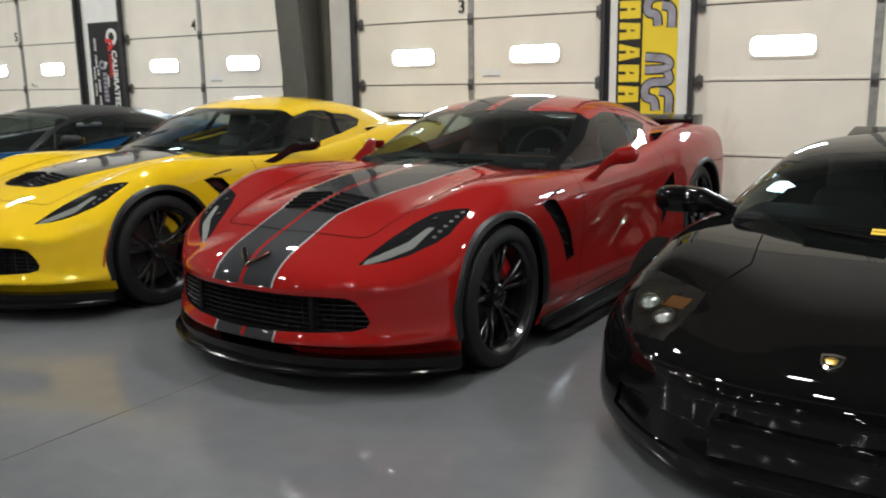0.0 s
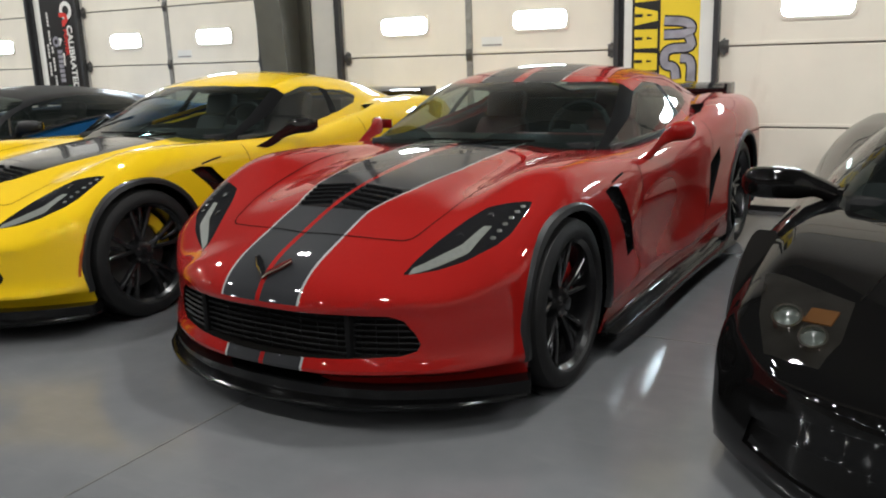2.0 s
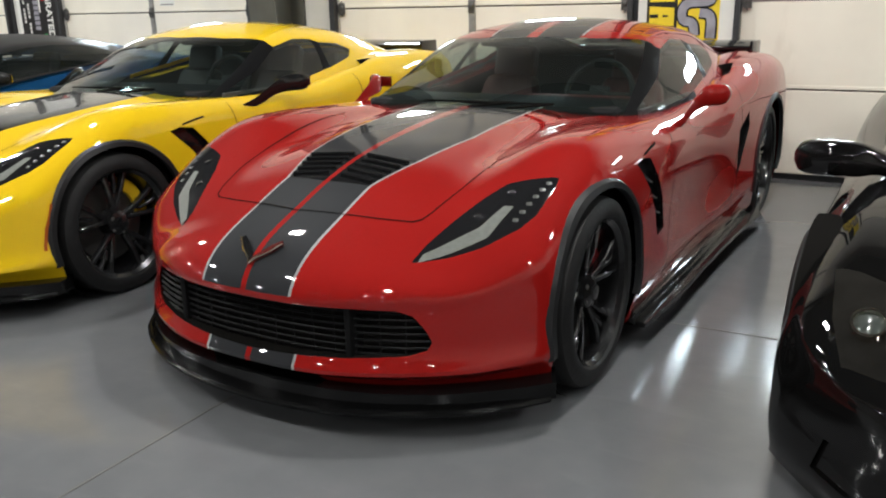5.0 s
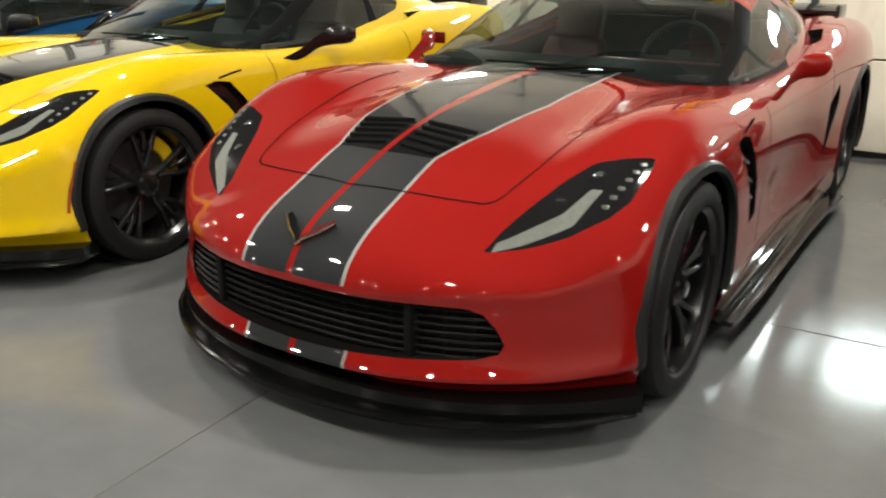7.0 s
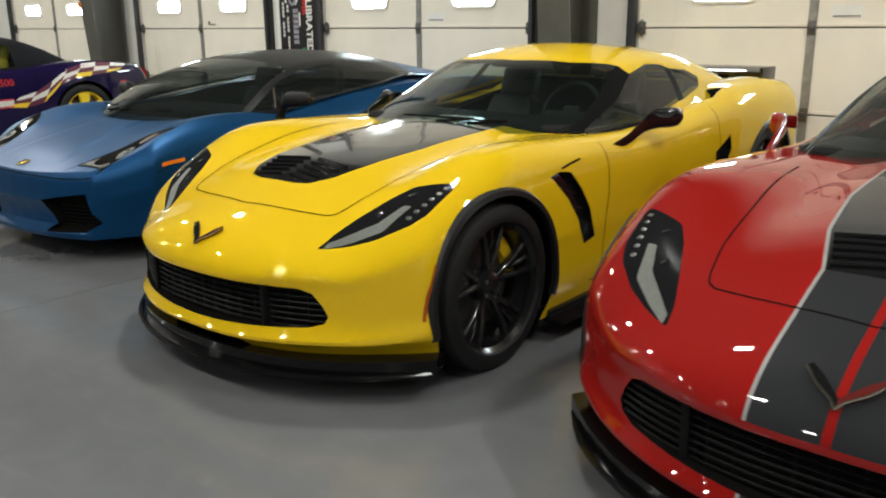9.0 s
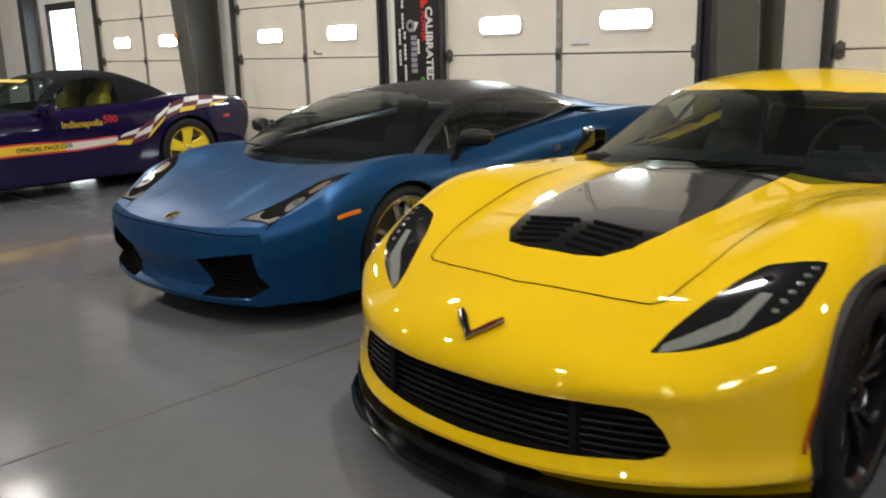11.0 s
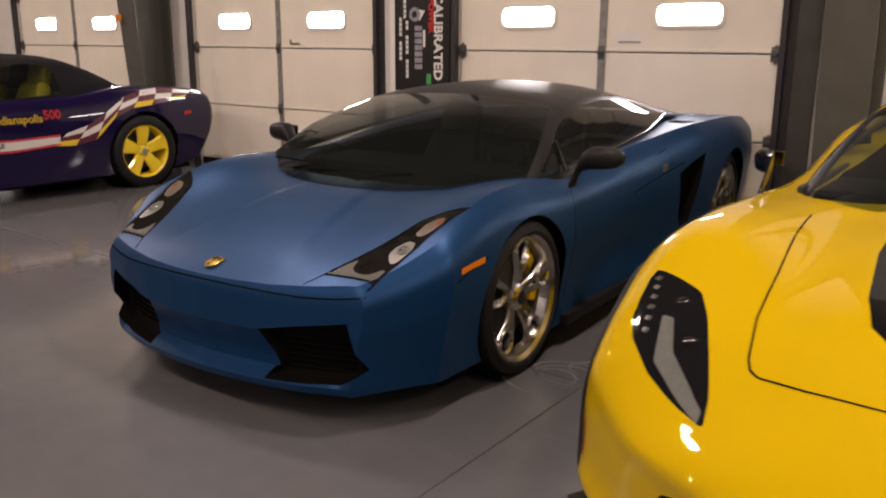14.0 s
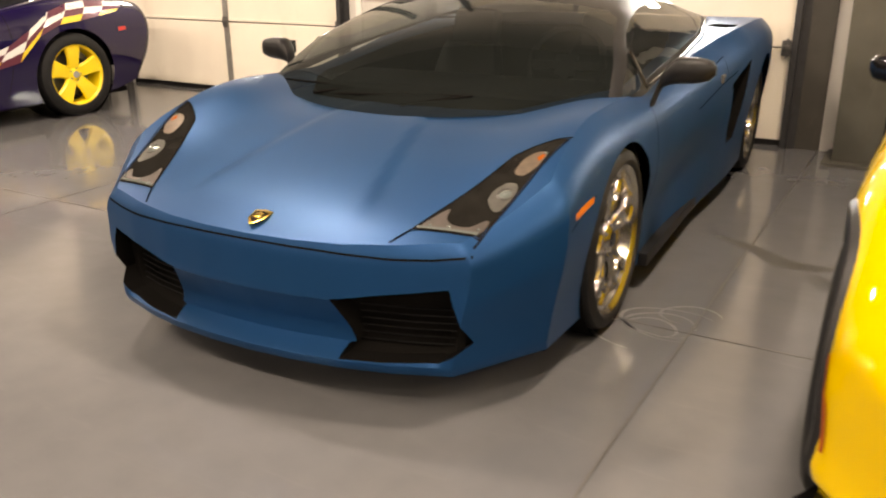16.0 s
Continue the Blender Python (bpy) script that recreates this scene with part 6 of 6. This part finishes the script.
    # glass
    take_pair(top, [(0.52, 0.925), (0.62, 0.965), (0.80, 1.012), (1.0, 1.04), (1.25, 1.052), (1.46, 1.045), (1.70, 1.01), (1.885, 0.95), (1.5, 0.90), (1.0, 0.855), (0.70, 0.83), (0.45, 0.805)], "side", "side_window", M["cabin_glass"], car, "dark side window")
    take_pair(top, [(0.235, 0.775), (0.32, 0.825), (0.47, 0.905), (0.50, 0.91), (0.425, 0.80), (0.39, 0.785)], "side", "quarter_window", M["cabin_glass"], car, "small front quarter window")
    take(top, both([(0, -0.35), (0.5, -0.2), (0.81, -0.1), (0.757, 0.17), (0.715, 0.36), (0.655, 0.53), (0.612, 0.72), (0.55, 0.775), (0.3, 0.735), (0, 0.72)]), "top", UP, "windshield", M["cabin_glass"], car, "dark raked windshield")
    rear = [f for f in top.faces if f.calc_center_median().y > 2.02]
    part("engine_cover", lift(top, rear), M["blue"], car)
    for s in (1, -1):
        part("window_trim", tube_bm([(s * 0.835, 0.415, 0.795), (s * 0.79, 0.45, 0.85), (s * 0.735, 0.495, 0.915)], 0.007, 6), M["chrome"], car, "bright window post")
        part("belt_trim", tube_bm([(s * 0.835, 0.45, 0.80), (s * 0.835, 0.9, 0.838), (s * 0.815, 1.45, 0.888), (s * 0.74, 1.90, 0.942)], 0.006, 6), M["gloss_black"], car, "black belt moulding")
    part("roof", top, M["matte_black"], car)
    take(bm, both([(0, -0.02), (0.45, 0.04), (0.62, 0.30), (0.70, 0.5), (0.70, 1.2), (0.60, 1.75), (0, 1.8)]), "top", UP, "cabin_tub", M["interior"], car, "dark cabin interior", (0, 0, -0.45))
    part("dashboard", moved(box_bm(-0.62, 0.62, -0.25, 0.2, -0.12, 0.03, 0.05, 3), pose(0, 0.48, 0.74)), M["dash"], car, "dark dashboard")
    for s in (1, -1):
        seat(car, s * 0.36, 1.2, 0.25, M["seat_black"], 0.5)
    steering_wheel(car, 0.36, 0.82, 0.80)
    mirror_housing(car, M["matte_black"], ((0.855, 0.44, 0.735, 0.04, 0.02), (0.87, 0.45, 0.785, 0.03, 0.022), (0.886, 0.46, 0.825, 0.036, 0.034), (0.94, 0.475, 0.856, 0.055, 0.05), (1.07, 0.50, 0.858, 0.05, 0.045)), 0.548)
    wiper(car, (0.05, -0.10, 0.755), (0.3, -0.01, 0.792), (-0.25, -0.08, 0.775))
    wiper(car, (-0.38, -0.05, 0.765), (-0.22, 0.0, 0.79), (-0.60, 0.06, 0.79))
    part("floor_pan", box_bm(-0.8, 0.8, -0.5, 3.0, 0.10, 0.13), M["gap"], car, "black underbody", smooth=False)
    for s in (1, -1):
        part("side_sill", box_bm(min(s * 0.83, s * 0.90), max(s * 0.83, s * 0.90), 0.36, 2.18, 0.10, 0.155, 0.01), M["matte_black"], car, "satin black sill")
    part("body", bm, M["blue"], car, angle=0.45)
    for x, y, r, rim, w in ((0.885, 0, 0.323, 0.262, 0.235), (-0.885, 0, 0.323, 0.262, 0.235), (0.955, 2.56, 0.335, 0.265, 0.295), (-0.955, 2.56, 0.335, 0.255, 0.295)):
        wheel(car, x, y, r, rim, w, "holes", M["rim_silver"], M["cal_yellow"], 0.2)
    return car


wedge_coupe(pose(-5.825, 6.12, 0, 0, 0, 2.9) @ Matrix.Diagonal((0.97, 1, 0.985, 1)))

# ---- the black wide wedge coupe
BLACK = dict(
    nose=-0.98, sweep=0.48, sweep_pow=2.7, tail=3.5, tail_sweep=0.14,
    face=curve((0, 0.02), (0.12, 0.0), (0.5, 0.03), (0.8, 0.03), (1, 0.07)),
    tail_face=curve((0, -0.1), (0.5, 0.0), (1, -0.06)),
    half=curve((-1.0, 0.84), (-0.6, 0.86), (-0.3, 0.88), (0, 0.90), (0.6, 0.92), (1.3, 0.95), (2.0, 1.0), (2.66, 1.02), (3.4, 0.98)),
    side=curve((0, 0.985), (0.25, 1.0), (0.5, 1.0), (0.75, 0.975), (0.9, 0.92), (1, 0.82)),
    under=curve((-1.0, 0.075), (-0.4, 0.085), (2.8, 0.13), (3.5, 0.25)),
    pinch=lambda a, b, y: -0.05 * bump_at(y, 1.0, 0.6) * bump_at(b, 0.35, 0.25) * (a > 0.99),
)
black_c = curve((-1.0, 0.44), (-0.9, 0.47), (-0.79, 0.50), (-0.5, 0.58), (-0.2, 0.65), (0, 0.69), (0.3, 0.72), (1.0, 0.75), (1.6, 0.80), (2.4, 0.85), (3.0, 0.86), (3.5, 0.80))
black_f = curve((-0.95, -0.02), (-0.6, 0.0), (-0.3, 0.015), (0.0, 0.02), (0.4, 0.01), (0.8, 0.0), (1.2, 0.0), (3.3, 0.0))
BLACK["top"] = lambda x, y: black_c(y) + black_f(y) * bump_at(x, 0.80, 0.24) - 0.03 * (x / 0.9) ** 2 * np.clip((-0.4 - y) / 0.5, 0, 1) - 0.035 * (x / 0.64) ** 2 * np.clip((-0.25 - y) / 0.35, 0, 1)


def black_coupe(m):
    car = thing("low_coupe", m, "glossy black low wide sports coupe with folding mirrors", "car", "row of parked sports cars")
    bm = body_shell(BLACK, soft=2)
    top = canopy_bm(-0.12, 3.1, curve((-0.1, 0.30), (0.3, 0.22), (0.8, 0.08), (1.4, 0.0), (3.0, 0.0)),
                    curve((-0.12, 0.645), (0.15, 0.76), (0.4, 0.90), (0.65, 1.015), (0.85, 1.06), (1.15, 1.08), (1.6, 1.07), (2.3, 0.98), (2.8, 0.91), (3.1, 0.85)),
                    curve((-0.12, 0.68), (0.3, 0.60), (0.65, 0.525), (1.2, 0.50), (1.8, 0.48), (2.4, 0.5), (3.1, 0.45)),
                    curve((-0.12, 0.0), (0.3, 0.03), (0.7, 0.045), (1.4, 0.055), (2.2, 0.05), (3.1, 0.02)),
                    curve((-0.12, 0.72), (0.3, 0.76), (0.8, 0.79), (1.5, 0.80), (2.0, 0.76), (2.5, 0.7), (3.1, 0.6)),
                    curve((-0.12, 0.64), (0.3, 0.68), (0.8, 0.71), (1.5, 0.75), (2.0, 0.79), (3.1, 0.83)))
    tree = mathutils.bvhtree.BVHTree.FromBMesh(bm)
    arches(car, bm, ((0, 0.325, 0.345), (2.665, 0.345, 0.375)), None)
    hl = [(0.755, -0.32), (0.70, -0.345), (0.48, -0.45), (0.487, -0.64), (0.525, -0.735), (0.60, -0.69), (0.685, -0.63), (0.73, -0.5)]
    for f, s in ((list, 1), (flip, -1)):
        h = take(bm, f(hl), "top", lambda c, n: n.z > -0.2, "headlight", M["lamp_bay"], car, "grey headlight behind clear glass")
        for x, y, r, mt in ((0.64, -0.55, 0.043, M["lens_dim"]), (0.555, -0.64, 0.039, M["lens_dim"])):
            hit, nor = surface_point(tree, s * x, y, "top")
            q = Matrix.Translation(hit + Vector((0, -0.016, 0.02))) @ Vector((0, -0.62, 0.78)).to_track_quat("X", "Z").to_matrix().to_4x4()
            part("lamp_ring", moved(lathe_bm([(r * 0.8, -0.02), (r * 0.84, 0.008), (r, 0.008), (r * 1.04, -0.02)], 28), q), M["chrome"], h, "bright lamp ring")
            part("lamp_bowl", moved(lathe_bm([(0.0, 0.006), (r * 0.5, 0.003), (r * 0.86, -0.006)], 28), q), mt, h, "round lamp lens")
        hit, nor = surface_point(tree, s * 0.555, -0.53, "top")
        part("turn_lamp", moved(box_bm(-0.04, 0.04, -0.035, 0.035, -0.004, 0.004, 0.003), Matrix.Translation(hit) @ nor.to_track_quat("Z", "Y").to_matrix().to_4x4()), M["amber_dark"], h, "amber turn lamp")
        take(bm, f([(0.36, 0.29), (0.55, 0.285), (0.70, 0.26), (0.725, 0.17), (0.55, 0.155), (0.40, 0.15)]), "front", FRONT, "air_intake", M["black"], car, "black lower air intake", (0, 0.015, 0))
        seam(car, tree, f([(0.47, -0.44), (0.40, -0.2), (0.45, 0.12)]), "top", 0.005)
        part("mirror_foot", tube_bm([(s * 0.80, 0.36, 0.80), (s * 0.70, 0.40, 0.76), (s * 0.62, 0.42, 0.745)], 0.028, 8), M["black"], car)
        part("rear_scoop", moved(prism_bm([(1.75, 0.98), (2.15, 1.05), (2.3, 1.02), (2.35, 0.9), (1.75, 0.9)], 0, -0.13, 0.13, 0.012), pose(s * 0.36, 0, 0)), M["black"], car, "raised black air scoop")
    seam(car, tree, [(-0.66, 0.405), (-0.4, 0.42), (0.0, 0.425), (0.4, 0.42), (0.66, 0.405)], "front", 0.005)
    part("plate_panel", moved(box_bm(-0.29, 0.29, -0.006, 0.02, -0.06, 0.06, 0.006), pose(0, -0.965, 0.26, -6)), M["black"], car, "blank black plate panel")
    hit, nor = surface_point(tree, 0, -0.79, "top")
    q = Matrix.Translation(hit + nor * 0.003) @ pose(0, 0, 0, 20)
    part("shield_badge", moved(prism_bm([(0, -0.045), (0.03, -0.01), (0.034, 0.035), (0, 0.042), (-0.034, 0.035), (-0.03, -0.01)], 2, 0, 0.006, 0.002), q), M["chrome"], car, "small bright shield badge")
    part("badge_field", moved(prism_bm([(0, -0.034), (0.022, -0.008), (0.026, 0.026), (0, 0.032), (-0.026, 0.026), (-0.022, -0.008)], 2, 0.006, 0.0075), q), M["gloss_black"], car)
    part("badge_figure", moved(prism_bm([(-0.014, -0.012), (0.014, -0.014), (0.02, 0.01), (0.0, 0.022), (-0.018, 0.012)], 2, 0.0075, 0.01, 0.001), q), M["gold"], car)
    ttree = mathutils.bvhtree.BVHTree.FromBMesh(top)
    take_pair(top, [(0.42, 0.80), (0.62, 0.90), (0.85, 0.985), (1.15, 1.005), (1.4, 0.985), (1.6, 0.90), (1.55, 0.79), (1.0, 0.76), (0.6, 0.745)], "side", "side_window", M["dark_glass"], car, "dark side window")
    take(top, both([(0, -0.3), (0.9, -0.2), (0.74, 0.18), (0.66, 0.34), (0.575, 0.55), (0.50, 0.73), (0.3, 0.69), (0, 0.67)]), "top", UP, "windshield", M["dim_glass"], car, "dark raked windshield")
    part("sticker", cell_bm(ttree, [(-0.06, 0.12), (0.05, 0.12), (0.05, 0.155), (-0.06, 0.155)], "top"), M["yellow_decal"], car, "yellow and green windshield sticker")
    part("roof", top, M["black"], car)
    take(bm, both([(0, 0.15), (0.5, 0.22), (0.60, 0.5), (0.62, 1.2), (0.5, 1.5), (0, 1.55)]), "top", UP, "cabin_tub", M["interior"], car, "dark cabin interior", (0, 0, -0.4))
    part("dashboard", moved(box_bm(-0.62, 0.62, -0.25, 0.2, -0.12, 0.02, 0.05, 3), pose(0, 0.5, 0.75)), M["dash"], car, "dark dashboard")
    for s in (1, -1):
        seat(car, s * 0.34, 1.2, 0.2, M["seat_black"], 0.48)
    steering_wheel(car, 0.34, 0.78, 0.78)
    mirror_housing(car, M["black"], ((0.66, 0.42, 0.755, 0.05, 0.032), (0.74, 0.40, 0.785, 0.05, 0.042), (0.80, 0.38, 0.795, 0.055, 0.06), (0.90, 0.37, 0.797, 0.06, 0.064), (1.0, 0.38, 0.795, 0.05, 0.058)), 0.435)
    wiper(car, (0.0, 0.06, 0.735), (-0.3, 0.15, 0.752), (0.35, 0.12, 0.755))
    part("floor_pan", box_bm(-0.8, 0.8, -0.5, 3.2, 0.11, 0.14), M["gap"], car, "black underbody", smooth=False)
    part("body", bm, M["black"], car)
    for x, y, r, rim, w in ((0.885, 0, 0.325, 0.235, 0.245), (-0.885, 0, 0.325, 0.235, 0.245), (0.98, 2.665, 0.345, 0.235, 0.335), (-0.98, 2.665, 0.345, 0.235, 0.335)):
        wheel(car, x, y, r, rim, w, "five", M["chrome"], M["cal_yellow"])
    return car


black_coupe(pose(1.318, 5.603, 0, 0, 0, -3.5) @ Matrix.Diagonal((1, 1, 0.95, 1)))

# ---- the purple convertible
PACE = dict(
    nose=-0.95, sweep=0.42, sweep_pow=2.3, tail=3.68, tail_sweep=0.22,
    face=curve((0, 0.02), (0.3, 0.0), (0.7, 0.02), (1, 0.08)),
    tail_face=curve((0, -0.16), (0.35, -0.03), (0.7, 0.0), (1, -0.06)),
    half=curve((-0.9, 0.86), (-0.4, 0.90), (0, 0.92), (0.7, 0.90), (1.4, 0.89), (2.1, 0.91), (2.65, 0.935), (3.2, 0.91), (3.5, 0.88)),
    side=curve((0, 0.94), (0.25, 0.975), (0.55, 1.0), (0.8, 0.985), (0.93, 0.95), (1, 0.88)),
    under=curve((-0.9, 0.15), (-0.4, 0.14), (2.9, 0.15), (3.5, 0.27)),
    pinch=lambda a, b, y: -0.03 * bump_at(y, 1.3, 0.6) * bump_at(b, 0.4, 0.25) * (a > 0.99),
)
pace_c = curve((-0.95, 0.5), (-0.5, 0.62), (0, 0.72), (0.5, 0.79), (1.2, 0.83), (2.0, 0.85), (2.6, 0.89), (3.1, 0.885), (3.5, 0.85))
pace_f = curve((-0.7, 0.0), (-0.3, 0.03), (0, 0.06), (0.5, 0.04), (1.2, 0.01), (2.0, 0.01), (2.6, 0.03), (3.3, 0.0))
PACE["top"] = lambda x, y: pace_c(y) + pace_f(y) * bump_at(x, 0.7, 0.22)


def pace_convertible(m):
    car = thing("convertible", m, "purple convertible with black soft top, checkered decals and yellow wheels", "car", "row of parked sports cars")
    bm = body_shell(PACE, soft=3)
    top = canopy_bm(0.72, 2.75, curve((0.7, 0.3), (1.2, 0.15), (2.0, 0.0), (2.75, 0.0)),
                    curve((0.72, 0.80), (1.0, 0.98), (1.25, 1.13), (1.45, 1.18), (1.75, 1.21), (2.1, 1.19), (2.35, 1.11), (2.75, 0.885)),
                    curve((0.72, 0.64), (1.2, 0.58), (1.7, 0.56), (2.2, 0.55), (2.75, 0.5)),
                    curve((0.72, 0.0), (1.2, 0.04), (2.2, 0.05), (2.75, 0.01)),
                    curve((0.72, 0.70), (1.2, 0.78), (2.0, 0.78), (2.75, 0.66)),
                    curve((0.72, 0.78), (1.2, 0.81), (2.0, 0.84), (2.75, 0.86)))
    tree = mathutils.bvhtree.BVHTree.FromBMesh(bm)
    arches(car, bm, ((0, 0.325, 0.355), (2.654, 0.33, 0.365)), None)
    take_pair(top, [(1.16, 0.85), (1.45, 1.05), (1.56, 1.105), (1.75, 1.13), (1.98, 1.105), (1.97, 0.875), (1.5, 0.855)], "side", "side_window", M["windshield"], car, "clear side window")
    take(top, both([(0, 0.55), (0.8, 0.7), (0.78, 1.0), (0.66, 1.22), (0.56, 1.42), (0.3, 1.34), (0, 1.30)]), "top", UP, "windshield", M["windshield"], car, "clear windshield with a yellow visor strip")
    part("visor_lettering", moved(box_bm(-0.42, 0.42, -0.03, 0.03, 0, 0.004), pose(0, 1.19, 1.115, 26)), M["yellow_decal"], car, "yellow strip across the windshield top")
    part("roof", top, M["fabric"], car, "black fabric soft top")
    take(bm, both([(0, 0.85), (0.55, 0.95), (0.66, 1.2), (0.66, 1.9), (0.55, 2.2), (0, 2.25)]), "top", UP, "cabin_tub", M["interior"], car, "dark cabin interior", (0, 0, -0.45))
    for s in (1, -1):
        seat(car, s * 0.37, 1.80, 0.36, M["seat_yellow"], 0.52)
    steering_wheel(car, 0.37, 1.36, 0.84)
    part("dashboard", moved(box_bm(-0.64, 0.64, -0.2, 0.2, -0.12, 0.03, 0.05, 3), pose(0, 1.08, 0.80)), M["dash"], car, "dark dashboard")
    mirror_housing(car, M["purple"], ((0.79, 1.08, 0.80, 0.04, 0.02), (0.84, 1.12, 0.835, 0.04, 0.03), (0.89, 1.16, 0.86, 0.05, 0.05), (1.02, 1.19, 0.862, 0.045, 0.05)), 1.235)
    # side decals: yellow and white band, lettering, checkers sweeping over the rear wheel
    lo, hi = curve((0.0, 0.40), (0.9, 0.43), (1.4, 0.425), (1.85, 0.455)), curve((0.0, 0.53), (0.9, 0.555), (1.4, 0.535), (1.85, 0.55))
    for k in range(8):
        y0, y1 = 0.45 + 0.175 * k, 0.45 + 0.175 * (k + 1)
        quad = [(y0, float(lo(y0)) + 0.02), (y1, float(lo(y1)) + 0.02), (y1, float(hi(y1)) - 0.018), (y0, float(hi(y0)) - 0.018)]
        part("band_decal", cell_bm(tree, quad), M["yellow_decal"] if k < 5 else M["white_decal"], car, "yellow and white side band")
    for fn, off in ((lo, 0.01), (hi, -0.008)):
        part("band_edge", ribbon_bm(tree, [(0.45 + 0.2 * k, float(fn(0.45 + 0.2 * k)) + off) for k in range(8)], "side", 0.014, 0.002), M["red_decal"], car, "thin red band edge")
    up, dn = curve((1.85, 0.555), (2.1, 0.63), (2.3, 0.76), (2.5, 0.865), (2.8, 0.895), (3.2, 0.855)), curve((1.85, 0.455), (2.1, 0.44), (2.27, 0.50), (2.5, 0.715), (2.85, 0.755), (3.2, 0.80))
    for k in range(7):
        for r in range(3):
            y0, y1 = 1.85 + 0.19 * k, 1.85 + 0.19 * (k + 1)

            def at_row(y, q):
                return float(dn(y)) + (float(up(y)) - float(dn(y))) * q / 3

            quad = [(y0 - 0.06 + 0.04 * r, at_row(y0, r)), (y1 - 0.06 + 0.04 * r, at_row(y1, r)), (y1 - 0.02 + 0.04 * r, at_row(y1, r + 1)), (y0 - 0.02 + 0.04 * r, at_row(y0, r + 1))]
            mt = M["maroon_decal"] if (k + r) % 2 else (M["yellow_decal"] if (k * 2 + r) % 4 == 0 else M["white_decal"])
            part("checker_decal", cell_bm(tree, quad, n=3), mt, car, "checker decal")
    side_on = pose(0, 0, 0, 90, 0, 90)
    part("lettering", drape(moved(text_bm("Indianapolis", 0.088, 0.001, 0.003), pose(0.9, 1.51, 0.69) @ side_on), tree), M["yellow_decal"], car, "yellow script lettering", smooth=False)
    part("lettering", drape(moved(text_bm("500", 0.10, 0.001, 0.004), pose(0.9, 1.80, 0.715) @ side_on), tree), M["red_decal"], car, "red numerals", smooth=False)
    part("lettering", drape(moved(text_bm("OFFICIAL PACE CAR", 0.06, 0.001, 0.001), pose(0.9, 1.12, 0.487) @ side_on), tree, 0.005), M["print_black"], car, "black capital lettering", smooth=False)
    part("rear_marker", ribbon_bm(tree, [(3.10, 0.655), (3.18, 0.66)], "side", 0.03, 0.003), M["rear_red"], car, "red side marker")
    seam(car, tree, [(2.12, 0.84), (2.14, 0.6), (2.1, 0.4), (2.05, 0.22)], "side", 0.005)
    seam(car, tree, [(0.85, 0.80), (0.84, 0.5), (0.82, 0.22)], "side", 0.005)
    for s in (1, -1):
        part("tail_lamp", moved(lathe_bm([(0.0, 0.02), (0.05, 0.015), (0.07, 0.0)], 20), pose(s * 0.5, 3.66, 0.72, 0, 0, 90)), M["rear_red"], car, "round red tail lamp")
    part("floor_pan", box_bm(-0.8, 0.8, -0.4, 3.2, 0.12, 0.16), M["gap"], car, "black underbody", smooth=False)
    part("body", bm, M["purple"], car)
    for x, y, r, rim, w in ((0.90, 0, 0.32, 0.22, 0.245), (-0.90, 0, 0.32, 0.22, 0.245), (0.92, 2.654, 0.33, 0.235, 0.275), (-0.92, 2.654, 0.33, 0.235, 0.275)):
        wheel(car, x, y, r, rim, w, "five", M["rim_yellow"], M["disc"])
    return car


pace_convertible(pose(-11.05, 5.29, 0))
